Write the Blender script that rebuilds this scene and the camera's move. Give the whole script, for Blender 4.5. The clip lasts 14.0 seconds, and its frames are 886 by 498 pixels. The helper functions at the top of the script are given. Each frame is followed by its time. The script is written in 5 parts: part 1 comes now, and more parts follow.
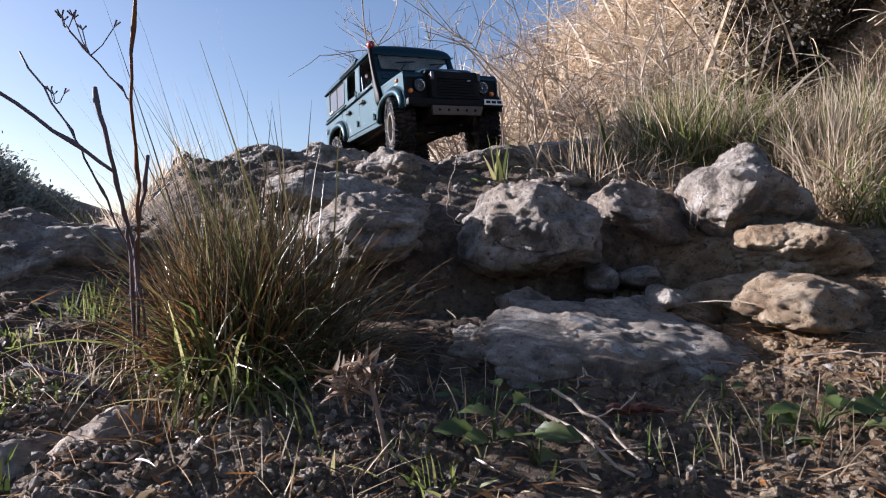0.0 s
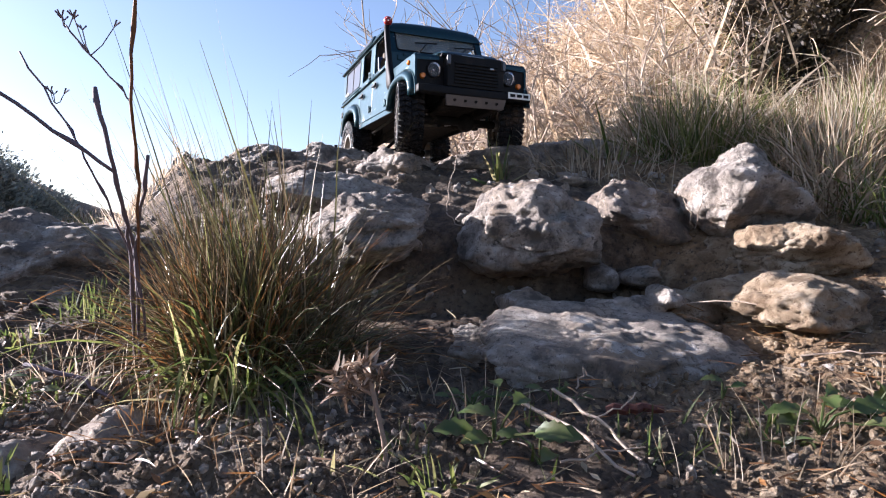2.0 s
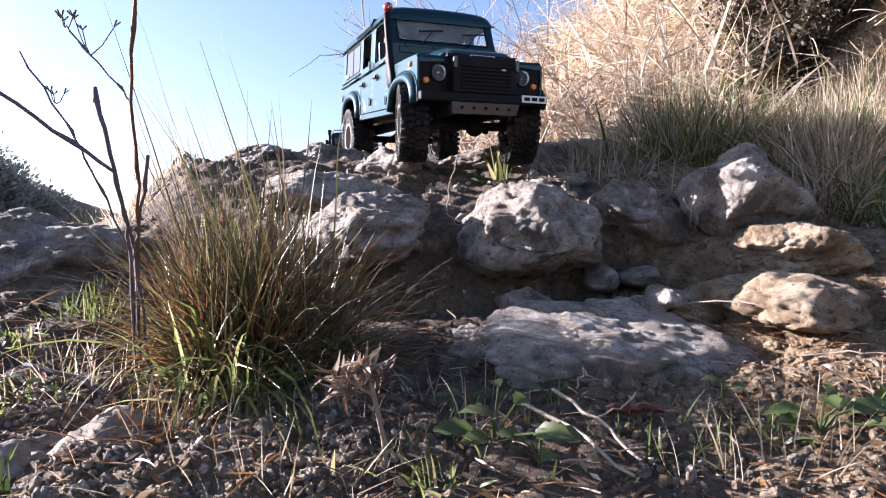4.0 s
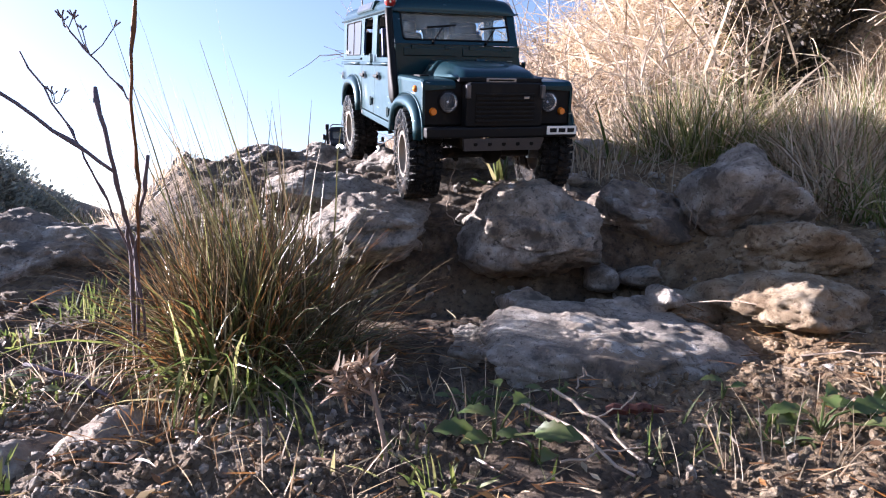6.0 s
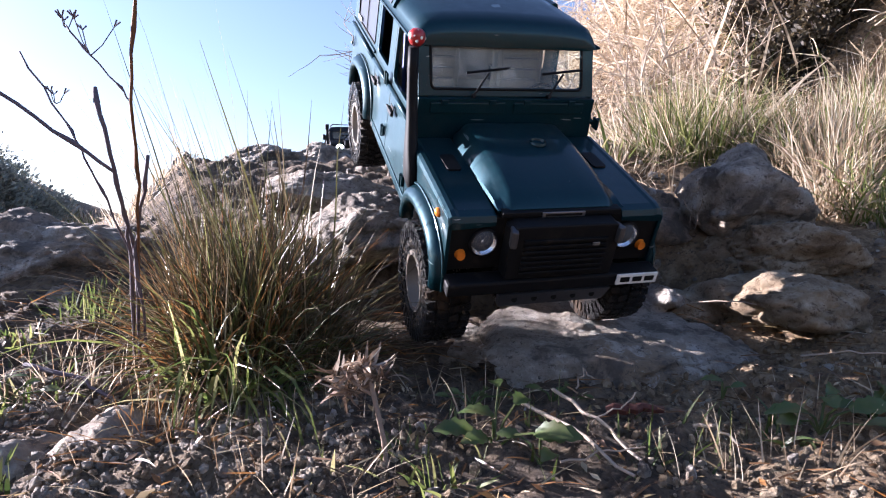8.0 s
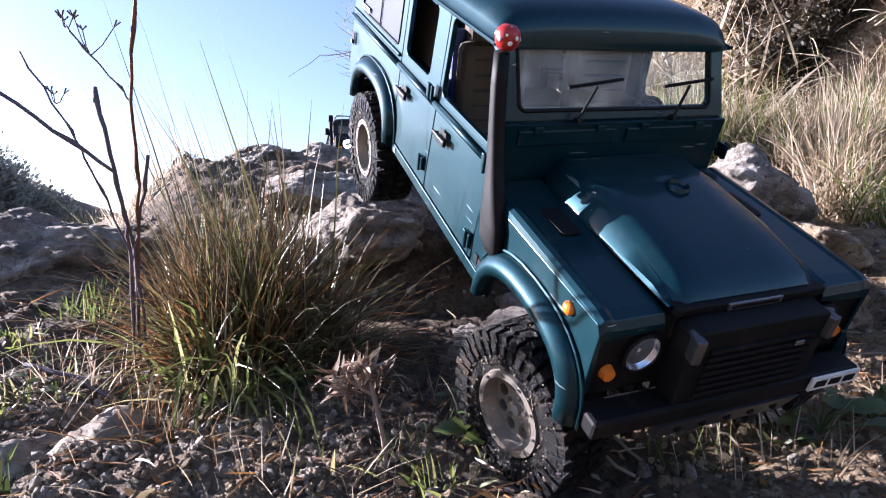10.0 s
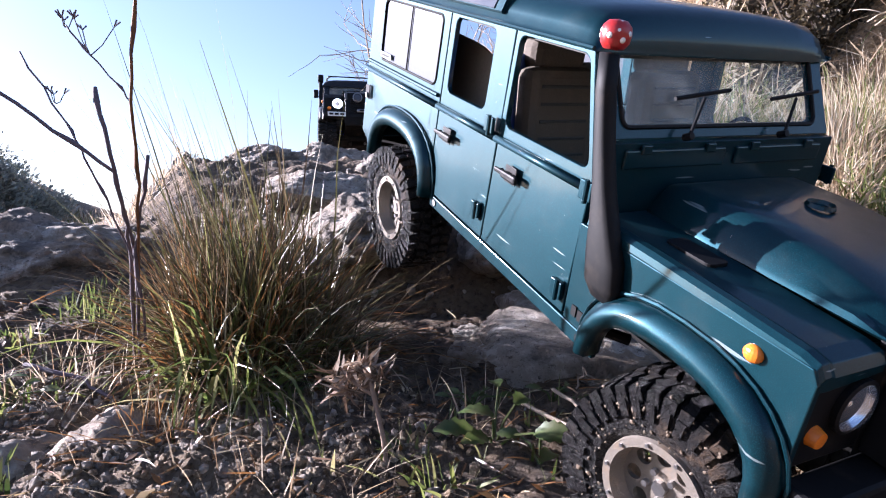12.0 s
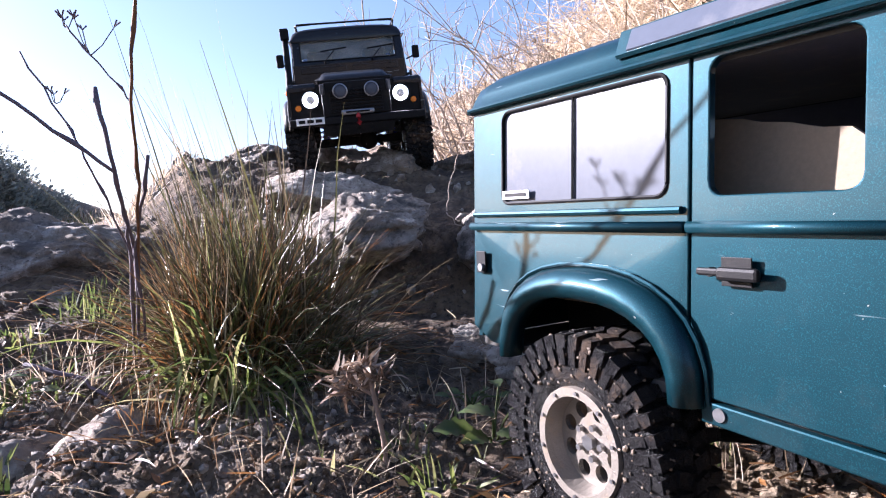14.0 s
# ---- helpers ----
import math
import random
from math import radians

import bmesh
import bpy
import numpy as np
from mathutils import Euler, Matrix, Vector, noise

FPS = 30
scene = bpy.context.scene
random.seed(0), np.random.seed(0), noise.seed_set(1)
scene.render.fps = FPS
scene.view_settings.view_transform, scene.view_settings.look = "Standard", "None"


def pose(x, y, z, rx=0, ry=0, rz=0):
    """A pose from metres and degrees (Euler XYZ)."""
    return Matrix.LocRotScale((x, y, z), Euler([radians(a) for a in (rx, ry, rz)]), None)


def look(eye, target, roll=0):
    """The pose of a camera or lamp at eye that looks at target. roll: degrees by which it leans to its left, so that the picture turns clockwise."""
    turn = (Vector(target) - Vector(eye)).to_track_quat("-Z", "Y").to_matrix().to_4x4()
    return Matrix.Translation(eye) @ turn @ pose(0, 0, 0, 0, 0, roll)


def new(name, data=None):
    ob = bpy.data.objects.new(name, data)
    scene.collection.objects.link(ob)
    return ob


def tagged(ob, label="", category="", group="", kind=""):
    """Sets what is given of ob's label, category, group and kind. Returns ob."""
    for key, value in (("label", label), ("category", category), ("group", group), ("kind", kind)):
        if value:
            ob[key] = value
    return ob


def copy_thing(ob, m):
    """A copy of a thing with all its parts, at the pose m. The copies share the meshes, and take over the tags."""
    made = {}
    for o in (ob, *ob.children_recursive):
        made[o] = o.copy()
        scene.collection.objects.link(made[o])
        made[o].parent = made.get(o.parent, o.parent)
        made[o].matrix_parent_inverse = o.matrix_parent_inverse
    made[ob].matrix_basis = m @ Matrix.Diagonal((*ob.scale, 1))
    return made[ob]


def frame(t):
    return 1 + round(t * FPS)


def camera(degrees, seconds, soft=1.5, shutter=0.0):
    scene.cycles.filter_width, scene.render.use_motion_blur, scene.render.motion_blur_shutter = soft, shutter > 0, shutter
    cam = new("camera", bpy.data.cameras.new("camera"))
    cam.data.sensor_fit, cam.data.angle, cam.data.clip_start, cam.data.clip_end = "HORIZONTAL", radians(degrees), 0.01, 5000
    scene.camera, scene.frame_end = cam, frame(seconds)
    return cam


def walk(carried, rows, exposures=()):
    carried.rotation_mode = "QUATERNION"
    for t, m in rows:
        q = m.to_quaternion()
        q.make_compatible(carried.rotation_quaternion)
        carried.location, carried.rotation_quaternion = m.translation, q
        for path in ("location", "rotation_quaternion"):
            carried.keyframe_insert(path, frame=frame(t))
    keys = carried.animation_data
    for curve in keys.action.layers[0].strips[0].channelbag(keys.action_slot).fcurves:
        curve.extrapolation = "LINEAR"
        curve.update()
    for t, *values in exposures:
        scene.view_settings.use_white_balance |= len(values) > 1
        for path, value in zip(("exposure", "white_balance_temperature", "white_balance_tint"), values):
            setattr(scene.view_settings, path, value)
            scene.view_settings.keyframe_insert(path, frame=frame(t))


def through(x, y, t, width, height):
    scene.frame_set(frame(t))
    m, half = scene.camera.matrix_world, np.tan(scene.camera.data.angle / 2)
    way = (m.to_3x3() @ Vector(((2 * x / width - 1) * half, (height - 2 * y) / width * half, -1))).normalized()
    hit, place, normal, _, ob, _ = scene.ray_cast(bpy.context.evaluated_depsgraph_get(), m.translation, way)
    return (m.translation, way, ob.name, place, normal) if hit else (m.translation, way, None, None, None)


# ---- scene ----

# ---- camera and its walk: a fixed stand low before the ledge ----
EYE = (0.0, 0.0, 0.2)
cam = camera(67.63, 14.0, soft=1.1)
STAND = pose(EYE[0], EYE[1], EYE[2], 90, 0, 0)
walk(cam, [(0, STAND), (14, STAND)],
     exposures=[(0, 1.5, 5700, 21), (0.5, 1.66, 5700, 21), (1.5, 1.98, 5740, 22), (3, 2.26, 5760, 24), (6, 2.4, 5740, 25), (7, 2.38, 5680, 25), (8, 2.36, 5620, 25), (10.5, 2.34, 5540, 26), (12.5, 2.34, 5540, 27), (14, 2.38, 5540, 27)])

# ---- world, sun ----
SUN_TO = Vector((-0.90, 0.30, 0.32)).normalized()
world = bpy.data.worlds.new("sky")
scene.world = world
world.use_nodes = True
wn, wl = world.node_tree.nodes, world.node_tree.links
sky = wn.new("ShaderNodeTexSky")
sky.sky_type = "NISHITA"
sky.sun_disc = False
sky.sun_elevation = math.asin(SUN_TO.z)
sky.sun_rotation = math.atan2(SUN_TO.x, SUN_TO.y)
sky.air_density, sky.dust_density, sky.ozone_density = 1.0, 0.8, 1.0
wn["Background"].inputs["Strength"].default_value = 0.0485
wl.new(sky.outputs["Color"], wn["Background"].inputs["Color"])
sun_data = bpy.data.lights.new("sun", "SUN")
sun_data.energy, sun_data.angle, sun_data.color = 5.0, radians(0.5), (1.0, 0.93, 0.82)
sun = new("sun", sun_data)
sun.matrix_world = look(SUN_TO * 50, (0, 0, 0))


# ---- materials ----
def bare(name, rough=0.6, metal=0.0):
    m = bpy.data.materials.new(name)
    m.use_nodes = True
    b = m.node_tree.nodes["Principled BSDF"]
    b.inputs["Roughness"].default_value, b.inputs["Metallic"].default_value = rough, metal
    return m, m.node_tree.nodes, m.node_tree.links, b


def noise_tex(n, l, coord, scale, detail=6, rough=0.6, lac=2.0, dist=0.0):
    t = n.new("ShaderNodeTexNoise")
    t.inputs["Scale"].default_value, t.inputs["Detail"].default_value = scale, detail
    t.inputs["Roughness"].default_value, t.inputs["Distortion"].default_value = rough, dist
    l.new(coord, t.inputs["Vector"])
    return t.outputs["Fac"]


def ramp(n, l, fac, stops):
    r = n.new("ShaderNodeValToRGB")
    while len(r.color_ramp.elements) < len(stops):
        r.color_ramp.elements.new(0.5)
    for e, (p, c) in zip(r.color_ramp.elements, stops):
        e.position, e.color = p, (*c, 1)
    l.new(fac, r.inputs["Fac"])
    return r.outputs["Color"]


def mix(n, l, fac, a, b, mode="MIX"):
    x = n.new("ShaderNodeMix")
    x.data_type, x.blend_type = "RGBA", mode
    for value, socket in ((fac, x.inputs[0]), (a, x.inputs[6]), (b, x.inputs[7])):
        if isinstance(value, (int, float)):
            socket.default_value = value
        elif isinstance(value, tuple):
            socket.default_value = (*value, 1)
        else:
            l.new(value, socket)
    return x.outputs[2]


def relief(n, l, b, height, strength, distance):
    bump = n.new("ShaderNodeBump")
    bump.inputs["Strength"].default_value, bump.inputs["Distance"].default_value = strength, distance
    l.new(height, bump.inputs["Height"])
    l.new(bump.outputs["Normal"], b.inputs["Normal"])


def add(n, l, a, ka, c, kc):
    x = n.new("ShaderNodeMath")
    x.operation = "MULTIPLY_ADD"
    y = n.new("ShaderNodeMath")
    y.operation = "MULTIPLY"
    l.new(c, y.inputs[0])
    y.inputs[1].default_value = kc
    l.new(a, x.inputs[0])
    x.inputs[1].default_value = ka
    l.new(y.outputs[0], x.inputs[2])
    return x.outputs[0]


def world_coord(n):
    return n.new("ShaderNodeNewGeometry").outputs["Position"]


def rock_material():
    m, n, l, b = bare("weathered_limestone", 0.9)
    c = world_coord(n)
    big = noise_tex(n, l, c, 9, 5, 0.6, dist=0.3)
    mid = noise_tex(n, l, c, 38, 8, 0.7)
    fine = noise_tex(n, l, c, 190, 8, 0.75)
    tint = n.new("ShaderNodeObjectInfo").outputs["Random"]
    pale = mix(n, l, tint, (0.42, 0.355, 0.295), (0.53, 0.47, 0.40))
    col = mix(n, l, ramp(n, l, big, [(0.48, (0, 0, 0)), (0.68, (0.8, 0.8, 0.8))]), pale, (0.38, 0.26, 0.15))
    col = mix(n, l, ramp(n, l, mid, [(0.40, (0.9, 0.9, 0.9)), (0.51, (0, 0, 0))]), col, (0.17, 0.145, 0.125))
    col = mix(n, l, ramp(n, l, mid, [(0.55, (0, 0, 0)), (0.63, (1, 1, 1))]), col, (0.72, 0.67, 0.61))
    col = mix(n, l, ramp(n, l, fine, [(0.37, (1, 1, 1)), (0.45, (0, 0, 0))]), col, (0.15, 0.13, 0.115))
    l.new(col, b.inputs["Base Color"])
    vor = n.new("ShaderNodeTexVoronoi")
    vor.inputs["Scale"].default_value = 120
    l.new(c, vor.inputs["Vector"])
    pits = ramp(n, l, vor.outputs["Distance"], [(0.0, (0, 0, 0)), (0.35, (1, 1, 1))])
    relief(n, l, b, add(n, l, add(n, l, mid, 1.0, fine, 1.3), 1.0, pits, 0.3), 1.0, 0.015)
    return m


def soil_material():
    m, n, l, b = bare("crumbly_brown_soil", 0.95)
    c = world_coord(n)
    big = noise_tex(n, l, c, 7, 5, 0.6)
    fine = noise_tex(n, l, c, 160, 8, 0.75)
    mid = noise_tex(n, l, c, 45, 7, 0.7)
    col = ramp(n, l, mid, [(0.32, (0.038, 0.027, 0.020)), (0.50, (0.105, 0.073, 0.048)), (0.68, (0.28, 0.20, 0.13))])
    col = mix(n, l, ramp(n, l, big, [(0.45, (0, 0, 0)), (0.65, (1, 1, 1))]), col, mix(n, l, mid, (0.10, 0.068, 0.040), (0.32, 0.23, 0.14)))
    # ochre earth on the one side; darker soil elsewhere has some shade in its colour
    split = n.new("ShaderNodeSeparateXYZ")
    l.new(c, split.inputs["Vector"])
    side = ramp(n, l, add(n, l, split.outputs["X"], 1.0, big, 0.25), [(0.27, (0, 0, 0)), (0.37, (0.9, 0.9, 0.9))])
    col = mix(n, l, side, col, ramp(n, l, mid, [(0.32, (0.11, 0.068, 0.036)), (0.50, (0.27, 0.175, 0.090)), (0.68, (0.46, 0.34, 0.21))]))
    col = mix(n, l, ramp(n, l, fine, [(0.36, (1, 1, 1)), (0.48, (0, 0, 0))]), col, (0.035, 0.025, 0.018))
    l.new(col, b.inputs["Base Color"])
    vor = n.new("ShaderNodeTexVoronoi")
    vor.inputs["Scale"].default_value = 150
    l.new(c, vor.inputs["Vector"])
    relief(n, l, b, add(n, l, add(n, l, mid, 0.8, fine, 0.8), 1.0, vor.outputs["Distance"], -0.5), 1.0, 0.010)
    return m


def clay_material():
    m, n, l, b = bare("smooth_clay_stone", 0.9)
    c = world_coord(n)
    mid, fine = noise_tex(n, l, c, 55, 8, 0.65), noise_tex(n, l, c, 300, 8, 0.7)
    col = ramp(n, l, mid, [(0.35, (0.13, 0.10, 0.075)), (0.5, (0.24, 0.195, 0.15)), (0.65, (0.36, 0.31, 0.25))])
    col = mix(n, l, ramp(n, l, fine, [(0.36, (1, 1, 1)), (0.44, (0, 0, 0))]), col, (0.24, 0.18, 0.13))
    l.new(col, b.inputs["Base Color"])
    relief(n, l, b, add(n, l, mid, 1.0, fine, 0.5), 0.7, 0.006)
    return m


def ochre_material():
    m, n, l, b = bare("ochre_earth", 0.95)
    c = world_coord(n)
    mid, fine = noise_tex(n, l, c, 30, 8, 0.7), noise_tex(n, l, c, 150, 8, 0.75)
    col = ramp(n, l, mid, [(0.35, (0.19, 0.125, 0.070)), (0.5, (0.35, 0.260, 0.165)), (0.65, (0.54, 0.455, 0.34))])
    col = mix(n, l, ramp(n, l, fine, [(0.38, (1, 1, 1)), (0.48, (0, 0, 0))]), col, (0.14, 0.09, 0.05))
    l.new(col, b.inputs["Base Color"])
    relief(n, l, b, add(n, l, mid, 0.8, fine, 0.8), 1.0, 0.012)
    return m


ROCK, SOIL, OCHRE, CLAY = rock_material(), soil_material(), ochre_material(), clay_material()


# ---- mesh helpers ----
def mesh_of(name, bm, material, smooth=False):
    me = bpy.data.meshes.new(name)
    bm.normal_update()
    bm.to_mesh(me)
    bm.free()
    for m in material if isinstance(material, (list, tuple)) else [material]:
        me.materials.append(m)
    if smooth:
        me.polygons.foreach_set("use_smooth", [True] * len(me.polygons))
    return me


def part(name, bm, material, parent, label="", smooth=False):
    ob = new(name, mesh_of(name, bm, material, smooth))
    ob.parent = parent
    if label:
        tagged(ob, label)
    return ob


def smoothstep(a, b, x):
    t = min(1.0, max(0.0, (x - a) / (b - a)))
    return t * t * (3 - 2 * t)


# ---- ground ----
def ground_z(x, y):
    """Height of the bare ground: a foot slope, a ledge, a track on top, a bank beside it and far slopes."""
    low = 0.064 + 0.05 * min(max(x, 0.0), 0.4) + 0.19 * max(0.0, min(y, 0.75) - 0.31)
    low += 0.05 * smoothstep(0.22, 0.5, x) * smoothstep(0.30, 0.55, y)
    low += 0.035 * smoothstep(-0.12, -0.4, x) * smoothstep(0.35, 0.6, y)
    top = 0.225 + 0.103 * smoothstep(0.70, 0.98, y)
    right = smoothstep(0.22, 0.36, x)
    foot = 0.67 - 0.12 * right - 0.02 * smoothstep(-0.15, -0.4, x)
    head = 0.73 + 0.02 * right + 0.06 * smoothstep(-0.15, -0.4, x)
    z = low + (top - low) * smoothstep(foot, head, y)
    # the mound under the track falls away on its open side
    if y > 0.5:
        z -= (z - 0.195) * smoothstep(-0.38, -0.54, x / y) * smoothstep(0.6, 0.85, y)
    # bank beside the track
    s = (x - 0.38) * 0.86 + (y - 1.15) * 0.36
    near = smoothstep(0.95, 1.30, y)
    z += (0.95 * smoothstep(0.0, 1.15, s) + 0.9 * smoothstep(1.0, 3.5, s)) * near
    z += 0.07 * smoothstep(0.40, 0.85, x) * smoothstep(0.50, 0.95, y)
    # the track climbs on behind the crest
    z += 0.075 * smoothstep(1.15, 2.15, y) * smoothstep(0.30, 0.05, x)
    # unseen bank behind the eye, added to hold back some of the skylight
    z += 0.5 * smoothstep(-0.35, -2.6, y) * smoothstep(-6.0, -1.0, x)
    # far slopes
    z += 1.8 * math.exp(-((x + 8.5) / 3.0) ** 2 - ((y - 10) / 4.0) ** 2)
    z -= 0.15 * smoothstep(2, 6, y) * smoothstep(2, -2, x)
    return z


def ground_rough(x, y):
    near = 1.0 - smoothstep(2.0, 6.0, math.hypot(x, y))
    p = Vector((x, y, 0.0))
    h = 0.011 * noise.fractal(p * 9, 1.0, 2.0, 4) + 0.0055 * noise.fractal(p * 45 + Vector((3, 1, 7)), 0.9, 2.0, 4)
    clod = max(0.0, noise.noise(p * 75 + Vector((9, 2, 4)))) * 0.005
    return near * (h + clod) * (1 if y > 0.2 else 0.5) + (1 - near) * 0.15 * noise.noise(p * 0.4)


def spaced(lo, hi, step, ends):
    inner = list(np.arange(lo, hi + 1e-9, step))
    left, right, d = [], [], step
    v = lo
    while v > ends[0]:
        d *= 1.22
        v -= d
        left.append(v)
    d, v = step, hi
    while v < ends[1]:
        d *= 1.22
        v += d
        right.append(v)
    return left[::-1] + inner + right


def build_ground():
    xs, ys = spaced(-0.75, 0.95, 0.0055, (-400, 400)), spaced(0.16, 1.35, 0.0055, (-400, 1500))
    verts = [(x, y, ground_z(x, y) + ground_rough(x, y)) for y in ys for x in xs]
    w = len(xs)
    faces = [(j * w + i, j * w + i + 1, (j + 1) * w + i + 1, (j + 1) * w + i) for j in range(len(ys) - 1) for i in range(w - 1)]
    me = bpy.data.meshes.new("ground")
    me.from_pydata(verts, [], faces)
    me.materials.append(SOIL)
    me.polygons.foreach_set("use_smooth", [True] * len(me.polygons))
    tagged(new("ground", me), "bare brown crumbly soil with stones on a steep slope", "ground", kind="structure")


build_ground()


# ---- rocks: centre, half sizes ----
def rock(c, half, seed, label, turn=0.0, tilt=0.0, level=5, group="ledge rocks", flat=0.25, material=None, smooth=False):
    bm = bmesh.new()
    bmesh.ops.create_icosphere(bm, subdivisions=level, radius=1.0)
    off = Vector((seed * 7.31, seed * 3.17, seed * 1.93))
    rng = random.Random(seed)
    planes = []
    for _ in range(15):
        v = Vector((rng.gauss(0, 1), rng.gauss(0, 1), rng.gauss(0, 1))).normalized()
        planes.append((v, rng.uniform(0.60, 0.96)))
    size = max(half)
    for v in bm.verts:
        p = v.co.normalized()
        r = 1.0
        for q, d in planes:
            a = p.dot(q)
            if a > 1e-3:
                r = min(r, d / a)
        r = 0.06 + 0.94 * r if flat else r
        r += 0.10 * noise.fractal(p * 1.6 + off, 1.0, 2.0, 3)
        v.co = Vector((p.x * half[0], p.y * half[1], p.z * half[2])) * (r * 1.12)
    big = min(1.0, size / 0.05) * (0.7 if smooth else 1.0)
    for v in bm.verts:
        p = v.co
        n = noise.fractal(p * 26 + off, 0.8, 2.1, 4)
        crack = abs(noise.noise(Vector((p.x * 18, p.y * 18, p.z * 46)) + off))
        layer = noise.noise(Vector((p.x * 9, p.y * 9, p.z * 85)) + off)
        crust = abs(noise.noise(p * 70 + off)) + 0.5 * abs(noise.noise(p * 150 + off))
        d = 0.0055 * n + 0.0035 * layer - 0.0045 * max(0.0, 0.08 - crack) / 0.08 + 0.0045 * (crust - 0.35) + 0.0014 * noise.noise(p * 330 + off)
        v.co = p + p.normalized() * d * big
    ob = new("rock", mesh_of("rock", bm, material or ROCK, True))
    ob.matrix_world = pose(*c, tilt, 0, turn)
    return tagged(ob, label, "rock", group)


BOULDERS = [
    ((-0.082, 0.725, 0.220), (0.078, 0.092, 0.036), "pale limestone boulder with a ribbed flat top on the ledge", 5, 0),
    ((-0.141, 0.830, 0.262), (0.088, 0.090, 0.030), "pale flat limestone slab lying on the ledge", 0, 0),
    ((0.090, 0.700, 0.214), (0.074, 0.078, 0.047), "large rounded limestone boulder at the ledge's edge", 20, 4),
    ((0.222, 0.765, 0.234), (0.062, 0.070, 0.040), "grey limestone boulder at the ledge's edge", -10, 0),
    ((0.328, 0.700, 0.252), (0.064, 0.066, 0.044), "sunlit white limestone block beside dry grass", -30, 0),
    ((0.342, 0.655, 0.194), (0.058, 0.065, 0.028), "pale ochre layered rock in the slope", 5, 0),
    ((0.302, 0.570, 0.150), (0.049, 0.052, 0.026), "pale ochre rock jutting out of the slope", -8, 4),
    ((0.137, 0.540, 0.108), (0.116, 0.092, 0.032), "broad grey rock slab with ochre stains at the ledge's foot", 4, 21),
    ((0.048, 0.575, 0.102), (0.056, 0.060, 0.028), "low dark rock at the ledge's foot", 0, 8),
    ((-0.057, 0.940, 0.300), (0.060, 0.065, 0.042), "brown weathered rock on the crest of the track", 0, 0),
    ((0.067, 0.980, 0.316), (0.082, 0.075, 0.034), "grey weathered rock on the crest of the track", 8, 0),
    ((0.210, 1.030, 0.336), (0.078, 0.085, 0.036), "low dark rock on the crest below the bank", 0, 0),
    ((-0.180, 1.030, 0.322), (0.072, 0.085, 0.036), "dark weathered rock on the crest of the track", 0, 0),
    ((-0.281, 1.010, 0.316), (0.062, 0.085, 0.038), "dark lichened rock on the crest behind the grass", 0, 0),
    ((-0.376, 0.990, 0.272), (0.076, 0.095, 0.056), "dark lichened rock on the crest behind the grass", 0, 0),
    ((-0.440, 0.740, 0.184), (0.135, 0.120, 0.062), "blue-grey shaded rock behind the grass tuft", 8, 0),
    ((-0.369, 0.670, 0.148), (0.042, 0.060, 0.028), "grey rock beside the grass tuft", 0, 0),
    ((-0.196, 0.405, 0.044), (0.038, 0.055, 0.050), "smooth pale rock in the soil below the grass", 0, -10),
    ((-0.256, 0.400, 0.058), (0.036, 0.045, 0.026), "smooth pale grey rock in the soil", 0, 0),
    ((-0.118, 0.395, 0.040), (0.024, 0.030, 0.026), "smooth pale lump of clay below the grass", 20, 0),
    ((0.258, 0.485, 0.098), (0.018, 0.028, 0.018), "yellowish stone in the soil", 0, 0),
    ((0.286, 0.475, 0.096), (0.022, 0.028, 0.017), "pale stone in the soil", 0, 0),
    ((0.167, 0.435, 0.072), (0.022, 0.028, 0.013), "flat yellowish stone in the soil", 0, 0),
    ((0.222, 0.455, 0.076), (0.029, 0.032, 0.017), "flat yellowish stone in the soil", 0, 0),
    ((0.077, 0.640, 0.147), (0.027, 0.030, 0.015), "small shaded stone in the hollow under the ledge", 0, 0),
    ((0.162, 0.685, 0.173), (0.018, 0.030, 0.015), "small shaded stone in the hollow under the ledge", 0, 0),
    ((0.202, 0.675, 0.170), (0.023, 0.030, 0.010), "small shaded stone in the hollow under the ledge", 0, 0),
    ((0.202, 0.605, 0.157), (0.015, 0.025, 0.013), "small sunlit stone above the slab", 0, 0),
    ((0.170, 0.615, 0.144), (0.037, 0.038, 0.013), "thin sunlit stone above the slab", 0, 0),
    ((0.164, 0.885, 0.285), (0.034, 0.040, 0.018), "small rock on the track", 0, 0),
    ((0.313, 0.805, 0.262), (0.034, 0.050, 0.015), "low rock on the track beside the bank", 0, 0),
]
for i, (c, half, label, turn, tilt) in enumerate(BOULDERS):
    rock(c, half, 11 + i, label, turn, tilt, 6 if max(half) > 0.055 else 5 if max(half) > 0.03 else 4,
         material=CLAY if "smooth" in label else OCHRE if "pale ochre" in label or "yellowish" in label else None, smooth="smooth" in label)

